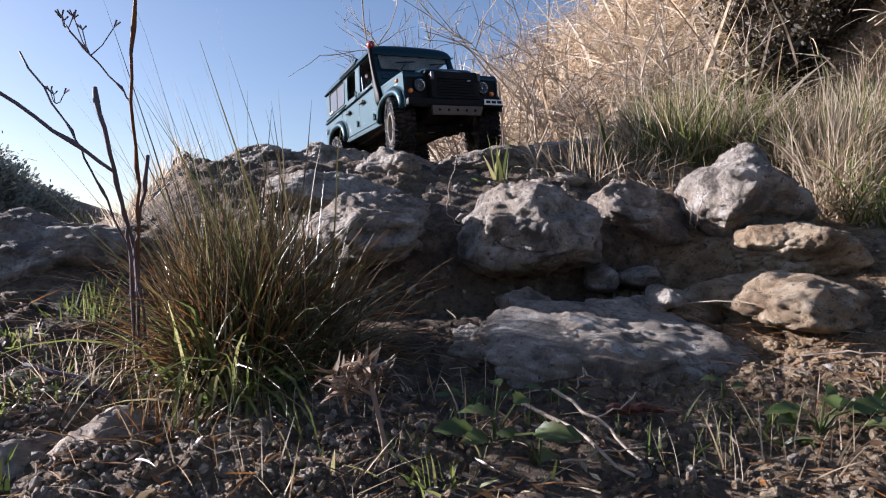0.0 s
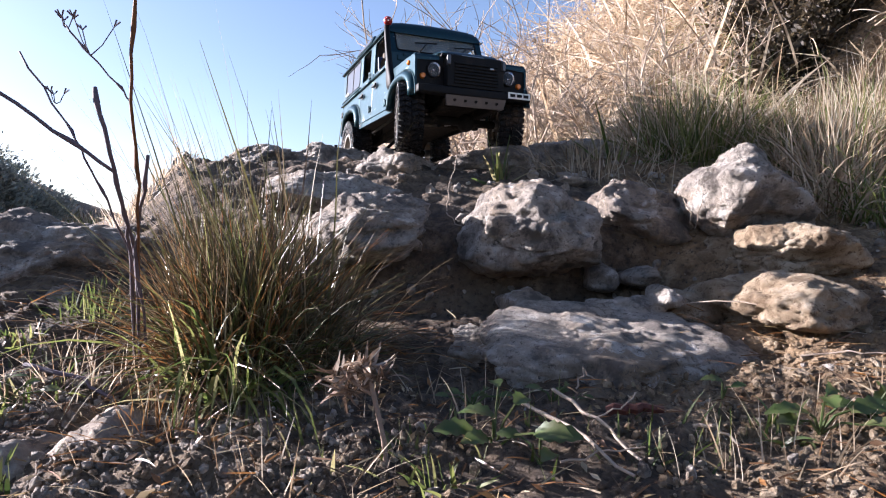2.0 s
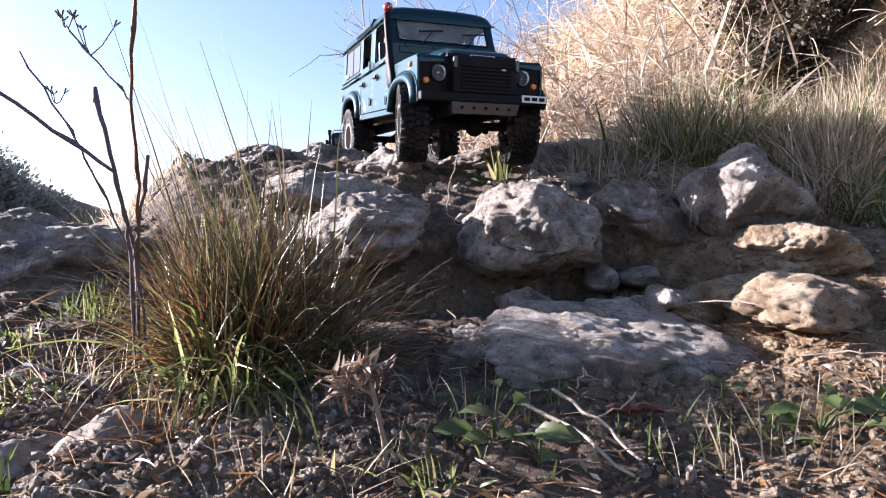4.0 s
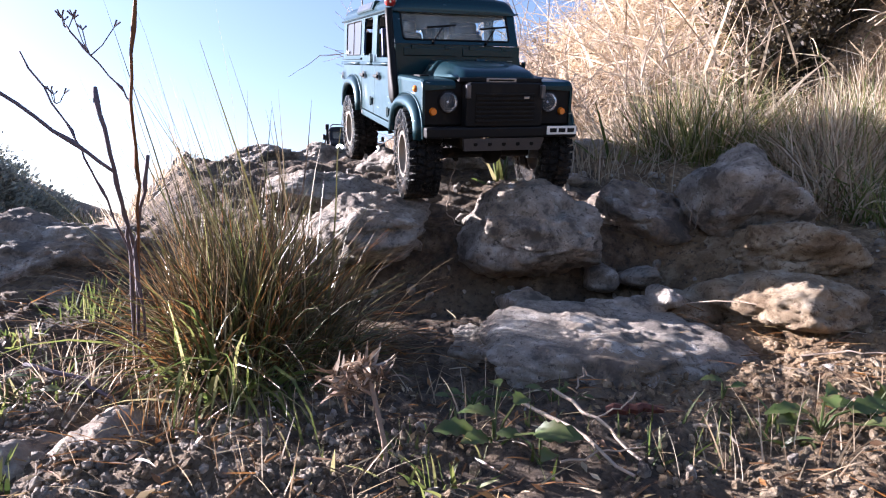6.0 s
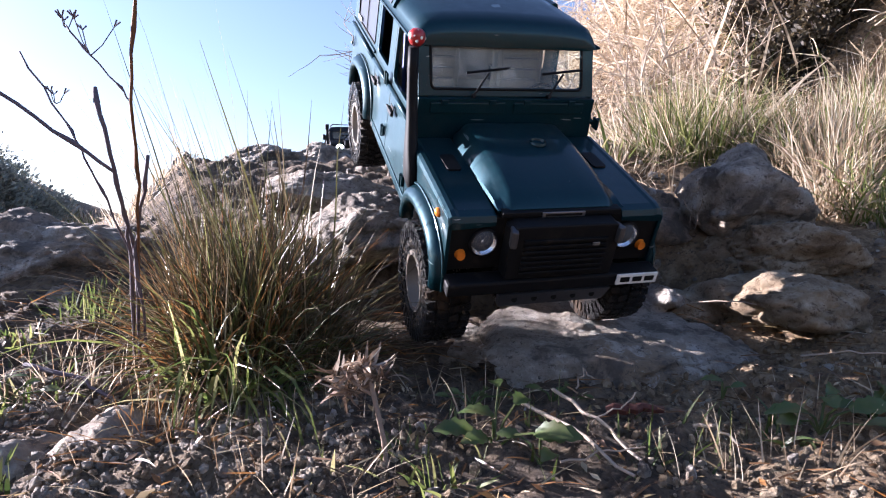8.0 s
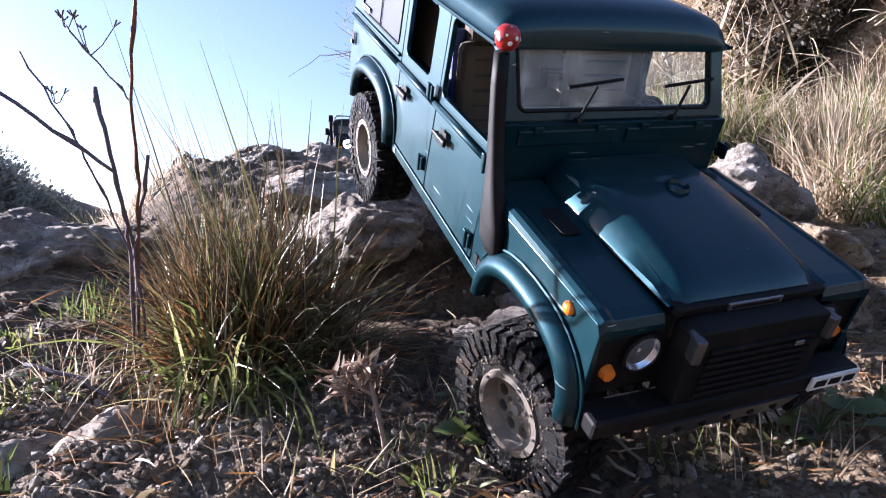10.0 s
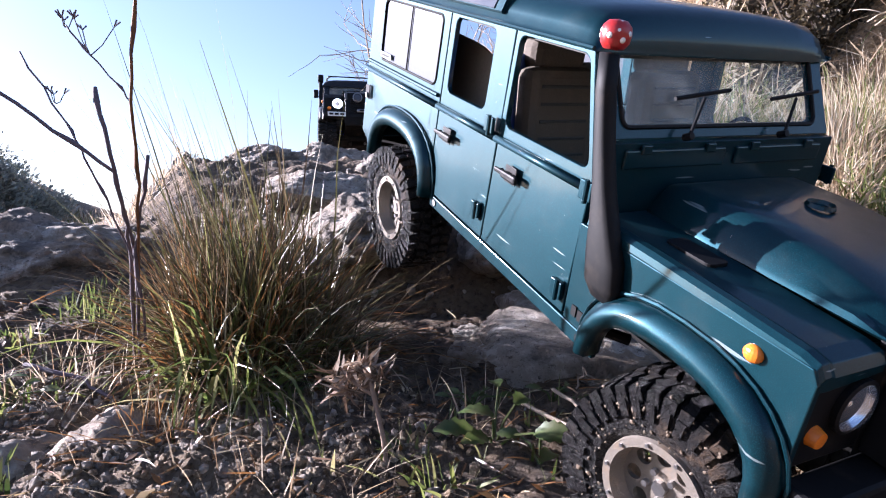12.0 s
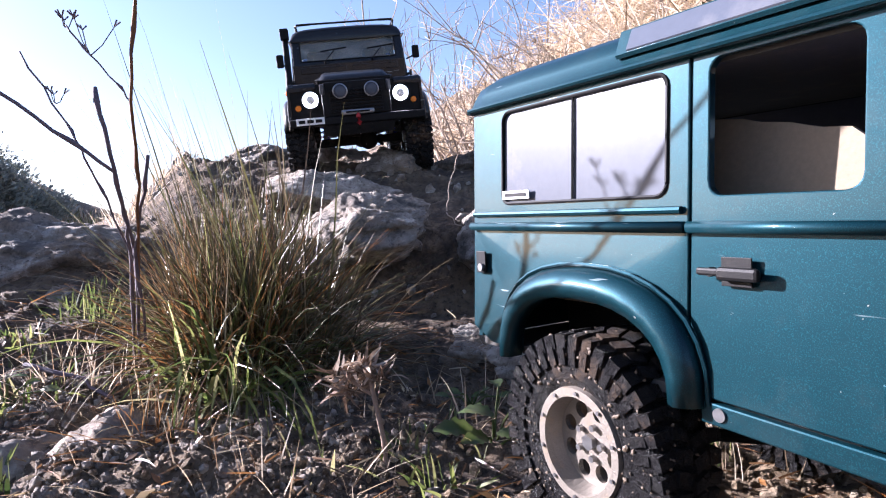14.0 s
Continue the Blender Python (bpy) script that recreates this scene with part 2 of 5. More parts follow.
for i, (c, half) in enumerate([((0.36, 1.36, ground_z(0.36, 1.36) + 0.05), (0.10, 0.05, 0.08)), ((0.40, 1.40, ground_z(0.40, 1.40) + 0.09), (0.07, 0.05, 0.09)), ((0.14, 1.80, ground_z(0.14, 1.80) - 0.02), (0.14, 0.06, 0.09)), ((0.27, 1.60, ground_z(0.27, 1.60) - 0.02), (0.10, 0.06, 0.08))]):
    rock(c, half, 70 + i, "crumbling yellow earth outcrop in the bank", 0, 0, 4, "bank outcrops", material=OCHRE)
for i, (c, half) in enumerate([((0.305, 0.620, 0.150), (0.075, 0.060, 0.030)), ((0.330, 0.710, 0.178), (0.080, 0.050, 0.040)), ((0.240, 0.640, 0.140), (0.050, 0.040, 0.022))]):
    rock(c, half, 80 + i, "crumbling ochre earth between the rocks", 0, 0, 4, "earth lumps", material=OCHRE)


# ---- truck materials ----
def paint_material(name, base, flake, metal=0.55):
    m, n, l, b = bare(name, 0.38, metal)
    c = n.new("ShaderNodeTexCoord").outputs["Object"]
    fine = noise_tex(n, l, c, 2600, 2, 0.5)
    dust = noise_tex(n, l, c, 30, 8, 0.7)
    col = mix(n, l, ramp(n, l, fine, [(0.5, (0, 0, 0)), (0.75, (1, 1, 1))]), base, flake)
    col = mix(n, l, ramp(n, l, dust, [(0.52, (0, 0, 0)), (0.80, (0.06, 0.06, 0.06))]), col, (0.20, 0.17, 0.13))
    speck = noise_tex(n, l, c, 420, 3, 0.6)
    col = mix(n, l, ramp(n, l, speck, [(0.73, (0, 0, 0)), (0.77, (0.4, 0.4, 0.4))]), col, (0.40, 0.40, 0.38))
    # scratches drawn along the sides
    mp = n.new("ShaderNodeMapping")
    mp.inputs["Scale"].default_value = (28, 40, 420)
    mp.inputs["Rotation"].default_value = (0, 0.25, 0)
    l.new(c, mp.inputs["Vector"])
    scratch = noise_tex(n, l, mp.outputs["Vector"], 1.0, 2, 0.4)
    col = mix(n, l, ramp(n, l, scratch, [(0.735, (0, 0, 0)), (0.76, (0.45, 0.45, 0.45))]), col, (0.34, 0.42, 0.44))
    l.new(col, b.inputs["Base Color"])
    l.new(ramp(n, l, dust, [(0.4, (0.44, 0.44, 0.44)), (0.7, (0.54, 0.54, 0.54))]), b.inputs["Roughness"])
    b.inputs["Specular IOR Level"].default_value = 0.08
    b.inputs["Coat Weight"].default_value, b.inputs["Coat Roughness"].default_value, b.inputs["Coat IOR"].default_value = 0.5, 0.10, 1.45
    relief(n, l, b, fine, 0.05, 0.0003)
    return m


def plain_material(name, colour, rough=0.6, metal=0.0, vary=0.35, scale=60, bump=0.25, dirt=(0.16, 0.12, 0.08), dirty=0.4):
    m, n, l, b = bare(name, rough, metal)
    c = n.new("ShaderNodeTexCoord").outputs["Object"]
    a = noise_tex(n, l, c, scale, 6, 0.65)
    fine = noise_tex(n, l, c, scale * 9, 4, 0.6)
    dark = tuple(v * (1 - vary) for v in colour)
    col = mix(n, l, fine, dark, colour)
    col = mix(n, l, ramp(n, l, a, [(0.55, (0, 0, 0)), (0.75, (dirty, dirty, dirty))]), col, dirt)
    l.new(col, b.inputs["Base Color"])
    relief(n, l, b, fine, bump, 0.0006)
    return m


def glass_material(name, tint=(0.9, 0.95, 0.95), rough=0.03, clear=0.94):
    m, n, l, b = bare(name, rough)
    b.inputs["Base Color"].default_value = (*tint, 1)
    clearing = n.new("ShaderNodeBsdfTransparent")
    clearing.inputs["Color"].default_value = (*tint, 1)
    share = n.new("ShaderNodeMixShader")
    c = n.new("ShaderNodeTexCoord").outputs["Object"]
    dust = noise_tex(n, l, c, 45, 6, 0.7)
    l.new(ramp(n, l, dust, [(0.45, (clear, clear, clear)), (0.8, (clear * 0.85,) * 3)]), share.inputs["Fac"])
    l.new(b.outputs["BSDF"], share.inputs[1])
    l.new(clearing.outputs["BSDF"], share.inputs[2])
    l.new(share.outputs["Shader"], n["Material Output"].inputs["Surface"])
    return m


def glow_material(name, colour, strength):
    m, n, l, b = bare(name, 0.3)
    b.inputs["Base Color"].default_value = (*colour, 1)
    b.inputs["Emission Color"].default_value = (*colour, 1)
    b.inputs["Emission Strength"].default_value = strength
    return m


def tyre_material():
    m, n, l, b = bare("muddy_tyre_rubber", 0.6)
    c = n.new("ShaderNodeTexCoord").outputs["Object"]
    mud = noise_tex(n, l, c, 34, 9, 0.8)
    fine = noise_tex(n, l, c, 500, 5, 0.7)
    col = mix(n, l, fine, (0.004, 0.004, 0.005), (0.014, 0.013, 0.013))
    col = mix(n, l, ramp(n, l, mud, [(0.53, (0, 0, 0)), (0.64, (0.85, 0.85, 0.85))]), col, (0.075, 0.048, 0.029))
    l.new(col, b.inputs["Base Color"])
    l.new(ramp(n, l, mud, [(0.45, (0.26, 0.26, 0.26)), (0.62, (0.6, 0.6, 0.6))]), b.inputs["Roughness"])
    b.inputs["Specular IOR Level"].default_value = 0.3
    relief(n, l, b, add(n, l, mud, 1.0, fine, 0.5), 1.0, 0.004)
    return m


TEAL = paint_material("teal_metallic_paint", (0.003, 0.023, 0.032), (0.006, 0.046, 0.060), 0.5)
COAL = paint_material("black_paint", (0.012, 0.013, 0.015), (0.05, 0.05, 0.055), 0.2)
BLACK = plain_material("black_plastic", (0.006, 0.006, 0.007), 0.6, 0, 0.35, 60, 0.06, dirty=0.10)
MATT = plain_material("dull_black_underside", (0.007, 0.0065, 0.006), 0.85, dirty=0.3)
RUBBER = tyre_material()
RIM = plain_material("muddy_cast_rim", (0.25, 0.22, 0.185), 0.42, 0.4, 0.3, 90, 0.5, (0.27, 0.19, 0.12), 1.0)
STEEL = plain_material("worn_steel", (0.33, 0.33, 0.34), 0.35, 0.9)
DARK_STEEL = plain_material("dark_steel_plate", (0.11, 0.11, 0.12), 0.4, 0.7)
WHITE = plain_material("white_plastic", (0.75, 0.75, 0.72), 0.5, 0, 0.1, 60, 0.1)
ORANGE = plain_material("orange_lens", (0.75, 0.20, 0.015), 0.2, 0, 0.2, 200, 0.2, dirty=0.15)
RED = plain_material("red_enamel", (0.36, 0.02, 0.018), 0.3, 0, 0.3, 90, 0.2, dirty=0.2)
BEIGE = plain_material("beige_upholstery", (0.095, 0.075, 0.055), 0.85, 0, 0.3, 80, 0.5)
BOARD = plain_material("tan_cardboard", (0.26, 0.205, 0.14), 0.85)
GREY = plain_material("worn_grey_plastic", (0.022, 0.021, 0.022), 0.5, 0, 0.4, 200, 0.3)
HANDLE = plain_material("dark_handle_plastic", (0.008, 0.0075, 0.008), 0.5, 0, 0.3, 200, 0.2, dirty=0.06)
BLUE = plain_material("blue_trim", (0.04, 0.09, 0.35), 0.5)
SHOCK_BLUE = plain_material("blue_anodised", (0.03, 0.06, 0.55), 0.3, 0.6)
LINING = plain_material("dark_grey_lining", (0.05, 0.048, 0.045), 0.85)
# opaque pane; the sky's reflection is put into its mottled blue-grey
SKY_PANE = plain_material("sky_toned_window_panel", (0.075, 0.085, 0.11), 0.3, 0, 0.25, 25, 0.05, (0.14, 0.14, 0.15), 0.8)
SCREEN = glass_material("windscreen_glass")
LENS = glass_material("lamp_lens", (0.95, 0.97, 1.0), 0.02, 0.93)
CHROME = plain_material("lamp_reflector", (0.85, 0.85, 0.86), 0.22, 1.0, 0.1, 60, 0.05, dirty=0.05)
for dull in (BLACK, MATT, GREY, RUBBER, SKY_PANE, HANDLE):
    dull.node_tree.nodes["Principled BSDF"].inputs["Specular IOR Level"].default_value = 0.16
MUD = plain_material("wet_mud", (0.17, 0.12, 0.075), 0.5, 0, 0.6, 300, 0.5)
LIT = glow_material("lit_headlamp", (1.0, 0.97, 0.88), 45.0)


# ---- shape helpers ----
def box(bm, x0, x1, y0, y1, z0, z1, bevel=0.0, turn=None):
    m = Matrix.Translation(((x0 + x1) / 2, (y0 + y1) / 2, (z0 + z1) / 2))
    if turn is not None:
        m = m @ turn
    made = bmesh.ops.create_cube(bm, size=1, matrix=m @ Matrix.Diagonal((abs(x1 - x0), abs(y1 - y0), abs(z1 - z0), 1)))
    if bevel:
        edges = list({e for v in made["verts"] for e in v.link_edges})
        bmesh.ops.bevel(bm, geom=edges, offset=bevel, segments=2, affect="EDGES", profile=0.5)
    return bm


def boxed(*a, **k):
    return box(bmesh.new(), *a, **k)


def rod(bm, a, b, r, seg=12, r2=None):
    a, b = Vector(a), Vector(b)
    d = b - a
    m = Matrix.Translation((a + b) / 2) @ d.to_track_quat("Z", "Y").to_matrix().to_4x4()
    bmesh.ops.create_cone(bm, cap_ends=True, segments=seg, radius1=r, radius2=r if r2 is None else r2, depth=d.length, matrix=m)
    return bm


def loft(bm, rings, closed=True, cap=True):
    rows = [[bm.verts.new(p) for p in r] for r in rings]
    k = len(rows[0])
    for a, b in zip(rows, rows[1:]):
        for i in range(k if closed else k - 1):
            bm.faces.new((a[i], a[(i + 1) % k], b[(i + 1) % k], b[i]))
    if cap and closed:
        bm.faces.new(rows[0][::-1])
        bm.faces.new(rows[-1])
    bmesh.ops.recalc_face_normals(bm, faces=bm.faces[:])
    return bm


def pipe(bm, points, r, seg=8):
    pts = [Vector(p) for p in points]
    rings = []
    for i, p in enumerate(pts):
        d = (pts[min(i + 1, len(pts) - 1)] - pts[max(i - 1, 0)]).normalized()
        q = d.to_track_quat("Z", "Y")
        rr = r[i] if isinstance(r, (list, tuple)) else r
        rings.append([p + q @ Vector((rr * math.cos(a), rr * math.sin(a), 0)) for a in (2 * math.pi * j / seg for j in range(seg))])
    return loft(bm, rings)


def revolve(bm, profile, seg=48):
    """Turns (radius, y) pairs about the y axis."""
    rows = []
    for j in range(seg):
        a = 2 * math.pi * j / seg
        rows.append([bm.verts.new((r * math.cos(a), y, r * math.sin(a))) for r, y in profile])
    for j in range(seg):
        a, b = rows[j], rows[(j + 1) % seg]
        for i in range(len(profile) - 1):
            bm.faces.new((a[i], a[i + 1], b[i + 1], b[i]))
    bmesh.ops.recalc_face_normals(bm, faces=bm.faces[:])
    return bm


def rounded(x0, x1, z0, z1, r, lean=0.0):
    """A rounded rectangle; lean shifts its top front corner back."""
    pts = []
    for cx, cz, a0 in ((x1 - r, z1 - r, 0), (x0 + r, z1 - r, 90), (x0 + r, z0 + r, 180), (x1 - r, z0 + r, 270)):
        for k in range(5):
            a = radians(a0 + 22.5 * k)
            x, z = cx + r * math.cos(a), cz + r * math.sin(a)
            if cx > (x0 + x1) / 2:
                x -= lean * (z - z0) / (z1 - z0)
            pts.append((x, z))
    return pts


def panel(outline, holes, place, thick):
    """A plate with holes, drawn in (x, z); place(x, z, depth) gives each point."""
    bm = bmesh.new()
    edges = []
    for loop in [outline] + holes:
        vs = [bm.verts.new((x, 0, z)) for x, z in loop]
        edges += [bm.edges.new((vs[i], vs[(i + 1) % len(vs)])) for i in range(len(vs))]
    bmesh.ops.triangle_fill(bm, edges=edges, use_beauty=True, normal=(0, -1, 0))
    made = bmesh.ops.extrude_face_region(bm, geom=bm.faces[:])
    for e in made["geom"]:
        if isinstance(e, bmesh.types.BMVert):
            e.co.y = thick
    for v in bm.verts:
        v.co = place(v.co.x, v.co.z, v.co.y)
    bmesh.ops.recalc_face_normals(bm, faces=bm.faces[:])
    return bm


def arch(cx, zb, half, top):
    """The squared round of a wheel opening, from front foot to rear foot."""
    pts = []
    for k in range(17):
        a = math.pi * k / 16
        ca, sa = math.cos(a), math.sin(a)
        pts.append((cx + half * math.copysign(abs(ca) ** 0.85, ca), zb + (top - zb) * abs(sa) ** 0.80))
    return pts


# ---- wheel ----
WHEEL_R = 0.047


def build_wheel(truck, rim_material):
    bm = bmesh.new()
    rod(bm, (0, -0.006, 0), (0, 0.018, 0), 0.008, 20)
    rod(bm, (0, -0.010, 0), (0, -0.006, 0), 0.0035, 6)
    wheel = part("wheel", bm, STEEL, truck, "small wheel with a muddy lugged tyre")
    bm = revolve(bmesh.new(), [(0.0225, -0.0150), (0.0280, -0.0192), (0.0405, -0.0195), (0.0435, -0.0165), (0.0445, -0.008),
                               (0.0448, 0.0), (0.0445, 0.008), (0.0435, 0.0165), (0.0405, 0.0195), (0.0280, 0.0192), (0.0225, 0.0150), (0.0215, 0.0), (0.0225, -0.0150)], 56)
    part("tyre", bm, RUBBER, wheel, "black tyre caked with mud")
    bm = bmesh.new()
    rng = random.Random(5)
    count = 36
    for k in range(count):
        for side in (-1, 1):
            a = 2 * math.pi * (k + (0.5 if side > 0 else 0)) / count
            turn = Matrix.Rotation(-a, 4, "Y")
            w = rng.uniform(0.0044, 0.0058)
            for y0, y1, r0, r1, skew in ((0.0012, 0.0105, 0.043, 0.0470, 0.25), (0.0115, 0.0205, 0.0405, 0.0464, -0.12)):
                made = bmesh.ops.create_cube(bm, size=1, matrix=turn @ Matrix.Translation(((r0 + r1) / 2, side * (y0 + y1) / 2, 0)) @ Matrix.Rotation(skew * side, 4, "X") @ Matrix.Diagonal((r1 - r0, y1 - y0, w, 1)))
                for v in made["verts"]:
                    v.co += Vector((rng.uniform(-1, 1), rng.uniform(-1, 1), rng.uniform(-1, 1))) * 0.0005
            bmesh.ops.create_cube(bm, size=1, matrix=turn @ Matrix.Translation((0.0375, side * 0.0198, 0)) @ Matrix.Diagonal((0.0075, 0.0022, 0.0038, 1)))
    tread = part("tread", bm, RUBBER, wheel, "deep black tread blocks caked with mud")
    tread["kind"] = "stuff"
    ring = [(0.0262 * math.cos(2 * math.pi * k / 48), 0.0262 * math.sin(2 * math.pi * k / 48)) for k in range(48)]
    holes = []
    for k in range(8):
        a = 2 * math.pi * k / 8
        holes.append([(0.0165 * math.cos(a) + 0.0044 * math.cos(b), 0.0165 * math.sin(a) + 0.0044 * math.sin(b)) for b in (2 * math.pi * j / 14 for j in range(14))])
    bm = panel(ring, holes, lambda x, z, d: Vector((x, -0.0085 + d + 0.10 * max(0.0, 0.012 - math.hypot(x, z)) * -1, z)), 0.003)
    b2 = revolve(bmesh.new(), [(0.0225, -0.0085), (0.0240, -0.0150), (0.0245, -0.0190), (0.0290, -0.0190), (0.0295, -0.0165), (0.0275, -0.0130), (0.0262, 0.012), (0.0250, 0.012), (0.0225, -0.0085)], 48)
    me = bpy.data.meshes.new("tmp")
    b2.to_mesh(me)
    b2.free()
    bm.from_mesh(me)
    bpy.data.meshes.remove(me)
    bmesh.ops.scale(bm, vec=(0.83, 1.0, 0.83), verts=bm.verts[:])
    rim = part("rim", bm, rim_material, wheel, "pale mud-spattered rim with eight round holes")
    bm = bmesh.new()
    for k in range(10):
        a = 2 * math.pi * (k + 0.5) / 10
        rod(bm, (0.0222 * math.cos(a), -0.0202, 0.0222 * math.sin(a)), (0.0222 * math.cos(a), -0.0185, 0.0222 * math.sin(a)), 0.0009, 6)
    for k in range(5):
        a = 2 * math.pi * k / 5
        rod(bm, (0.0070 * math.cos(a), -0.0115, 0.0070 * math.sin(a)), (0.0070 * math.cos(a), -0.008, 0.0070 * math.sin(a)), 0.0015, 6)
    part("bolt", bm, STEEL, rim)["kind"] = "stuff"
    bm = bmesh.new()
    for _ in range(420):
        a, tread_side = rng.uniform(0, 2 * math.pi), rng.random() < 0.5
        r, y = (rng.uniform(0.0445, 0.0470), rng.uniform(-0.019, 0.019)) if tread_side else (rng.uniform(0.026, 0.044), -0.0198)
        size = rng.uniform(0.0003, 0.0008) * (2.2 if rng.random() < 0.05 else 1.0)
        bmesh.ops.create_icosphere(bm, subdivisions=1, radius=size, matrix=pose(r * math.cos(a), y, r * math.sin(a), rng.uniform(0, 180), rng.uniform(0, 180)) @ Matrix.Diagonal((1.4, 0.8, 1.0, 1.0)))
    part("mud", bm, MUD, wheel, "crumbs of pale wet mud stuck to the tyre")["kind"] = "stuff"
    for ob in wheel.children_recursive:
        ob.data.transform(Matrix.Diagonal((1.0, 0.86, 1.0, 1.0)))
    return wheel


# ---- truck ----
def side_y(z):
    return 0.0862 if z < 0.121 else 0.0832 - 0.0030 * (z - 0.122) / 0.057


def hem(x):
    """Lower edge of the doors, which rises towards the rear."""
    return 0.0575 + 0.0065 * (-x - 0.067) / 0.16


def build_truck(paint, trim, label, blue):
    truck = tagged(new("toy_truck"), label, "toy truck")
    truck.scale = (1.0, 0.945, 1.0) if blue else (1.0, 1.0, 1.0)

    def p(name, bm, material, parent=None, label="", smooth=False, bevel=0.0):
        ob = part(name, bm, material, parent or truck, label, smooth)
        if bevel:
            mod = ob.modifiers.new("edge", "BEVEL")
            mod.width, mod.segments, mod.limit_method, mod.angle_limit = bevel, 2, "ANGLE", radians(40)
            mod.harden_normals = False
        return ob

    for side, word in ((-1, "right"), (1, "left")):
        def skin(x, z, d, side=side):
            return Vector((x, side * (side_y(z) - d), z))

        def upper(x, z, d, side=side):
            return Vector((x, side * (0.0832 - 0.0030 * (z - 0.122) / 0.057 - d), z))

        # rear quarter with wheel opening and window
        out = [(-0.366, 0.1215), (-0.366, 0.070), (-0.350, 0.063), (-0.330, 0.062)] + arch(-0.280, 0.062, 0.047, 0.0925)[::-1] + [(-0.2295, 0.062), (-0.2295, 0.1215)]
        quarter = p("quarter_panel", panel(out, [], skin, 0.003), paint, bevel=0.0006)
        p("quarter_window_frame", panel([(-0.366, 0.1225), (-0.2295, 0.1225), (-0.2295, 0.180), (-0.364, 0.180)], [rounded(-0.340, -0.2390, 0.1325, 0.1765, 0.005)], upper, 0.003), paint, quarter, bevel=0.0006)
        p("quarter_window", panel(rounded(-0.3395, -0.2395, 0.1330, 0.1760, 0.005), [], lambda x, z, d: upper(x, z, d + 0.0008), 0.0012), SKY_PANE, quarter, "side window with a sky-toned opaque pane and a dark rubber seal")
        seal = [upper(x, z, -0.0002) for x, z in rounded(-0.3400, -0.2390, 0.1325, 0.1765, 0.005)]
        p("window_seal", pipe(bmesh.new(), seal + [seal[0]], 0.0008, 6), BLACK, quarter)
        p("window_divider", rod(bmesh.new(), upper(-0.2895, 0.1325, 0), upper(-0.2895, 0.1765, 0), 0.0006, 6), BLACK, quarter)
        p("moulding", pipe(bmesh.new(), [(-0.364, side * 0.0838, 0.1275), (-0.232, side * 0.0838, 0.1275)], 0.0014, 8), paint, quarter)
        p("window_sticker", boxed(-0.3385, -0.3180, side * 0.0836 - 0.0003, side * 0.0836 + 0.0003, 0.1345, 0.1385), WHITE, quarter, "small white sticker with a dark bar")
        p("sticker_bar", boxed(-0.3365, -0.3200, side * 0.0839 - 0.0003, side * 0.0839 + 0.0003, 0.1357, 0.1373), BLACK, quarter)
        lock = p("lock_recess", boxed(-0.360, -0.352, side * 0.0865 - 0.0004, side * 0.0865 + 0.0004, 0.098, 0.109, 0.0003), BLACK, quarter)
        p("lock", rod(bmesh.new(), (-0.355, side * 0.0865, 0.101), (-0.355, side * 0.0885, 0.101), 0.002, 12), STEEL, lock)
        # doors
        for nm, x0, x1, w0, w1, z0, lean in (("rear_door", -0.2285, -0.1525, -0.2215, -0.1722, 0.132, 0.0), ("front_door", -0.1515, -0.0670, -0.1472, -0.0715, 0.129, 0.0165)):
            slope = 0.018 if lean else 0.0
            door = p(nm, panel([(x0, hem(x0)), (x1, hem(x1)), (x1, 0.1215), (x0, 0.1215)], [], skin, 0.003), paint, bevel=0.0006)
            p("window_frame", panel([(x0, 0.1225), (x1 + 0.001, 0.1225), (x1 - slope, 0.180), (x0, 0.180)], [rounded(w0, w1, z0, 0.1775, 0.005, lean)], upper, 0.0035), paint, door, bevel=0.0006)
            p("crease", pipe(bmesh.new(), [(x0 + 0.0003, side * 0.0852, 0.1215), (x1 - 0.0003, side * 0.0852, 0.1215)], 0.0021, 10), paint, door, smooth=True)
            hx = -0.2105 if nm == "rear_door" else -0.1310
            hz = 0.107
            recess = p("handle_recess", boxed(hx - 0.004, hx + 0.007, side * 0.0862 - 0.0003, side * 0.0862 + 0.0003, hz - 0.0045, hz + 0.0050, 0.0002), HANDLE, door)
            bm = bmesh.new()
            box(bm, hx - 0.012, hx - 0.003, side * 0.0884 - 0.0010, side * 0.0884 + 0.0010, hz - 0.0012, hz + 0.0014, 0.0008)
            box(bm, hx - 0.004, hx + 0.011, side * 0.0886 - 0.0014, side * 0.0886 + 0.0014, hz - 0.0024, hz + 0.0020, 0.0012)
            rod(bm, (hx + 0.006, side * 0.086, hz), (hx + 0.006, side * 0.089, hz), 0.0016, 8)
            rod(bm, (hx - 0.007, side * 0.086, hz), (hx - 0.007, side * 0.089, hz), 0.0016, 8)
            p("door_handle", bm, HANDLE if blue else BLACK, door, "worn metal lever handle")
            for gx, gz in ((x1 + (-0.006 if nm == "front_door" else -0.008), 0.068 if nm == "front_door" else 0.076), (x1 + (0.002 if nm == "front_door" else -0.004), 0.1215 if nm == "front_door" else 0.128)):
                bm = bmesh.new()
                box(bm, gx - 0.0045, gx + 0.0045, side * 0.0872 - 0.0011, side * 0.0872 + 0.0011, gz - 0.0045, gz + 0.0045, 0.0005)
                rod(bm, (gx + 0.001, side * 0.0885, gz - 0.0055), (gx + 0.001, side * 0.0885, gz + 0.0055), 0.0012, 8)
                p("hinge", bm, paint, door)
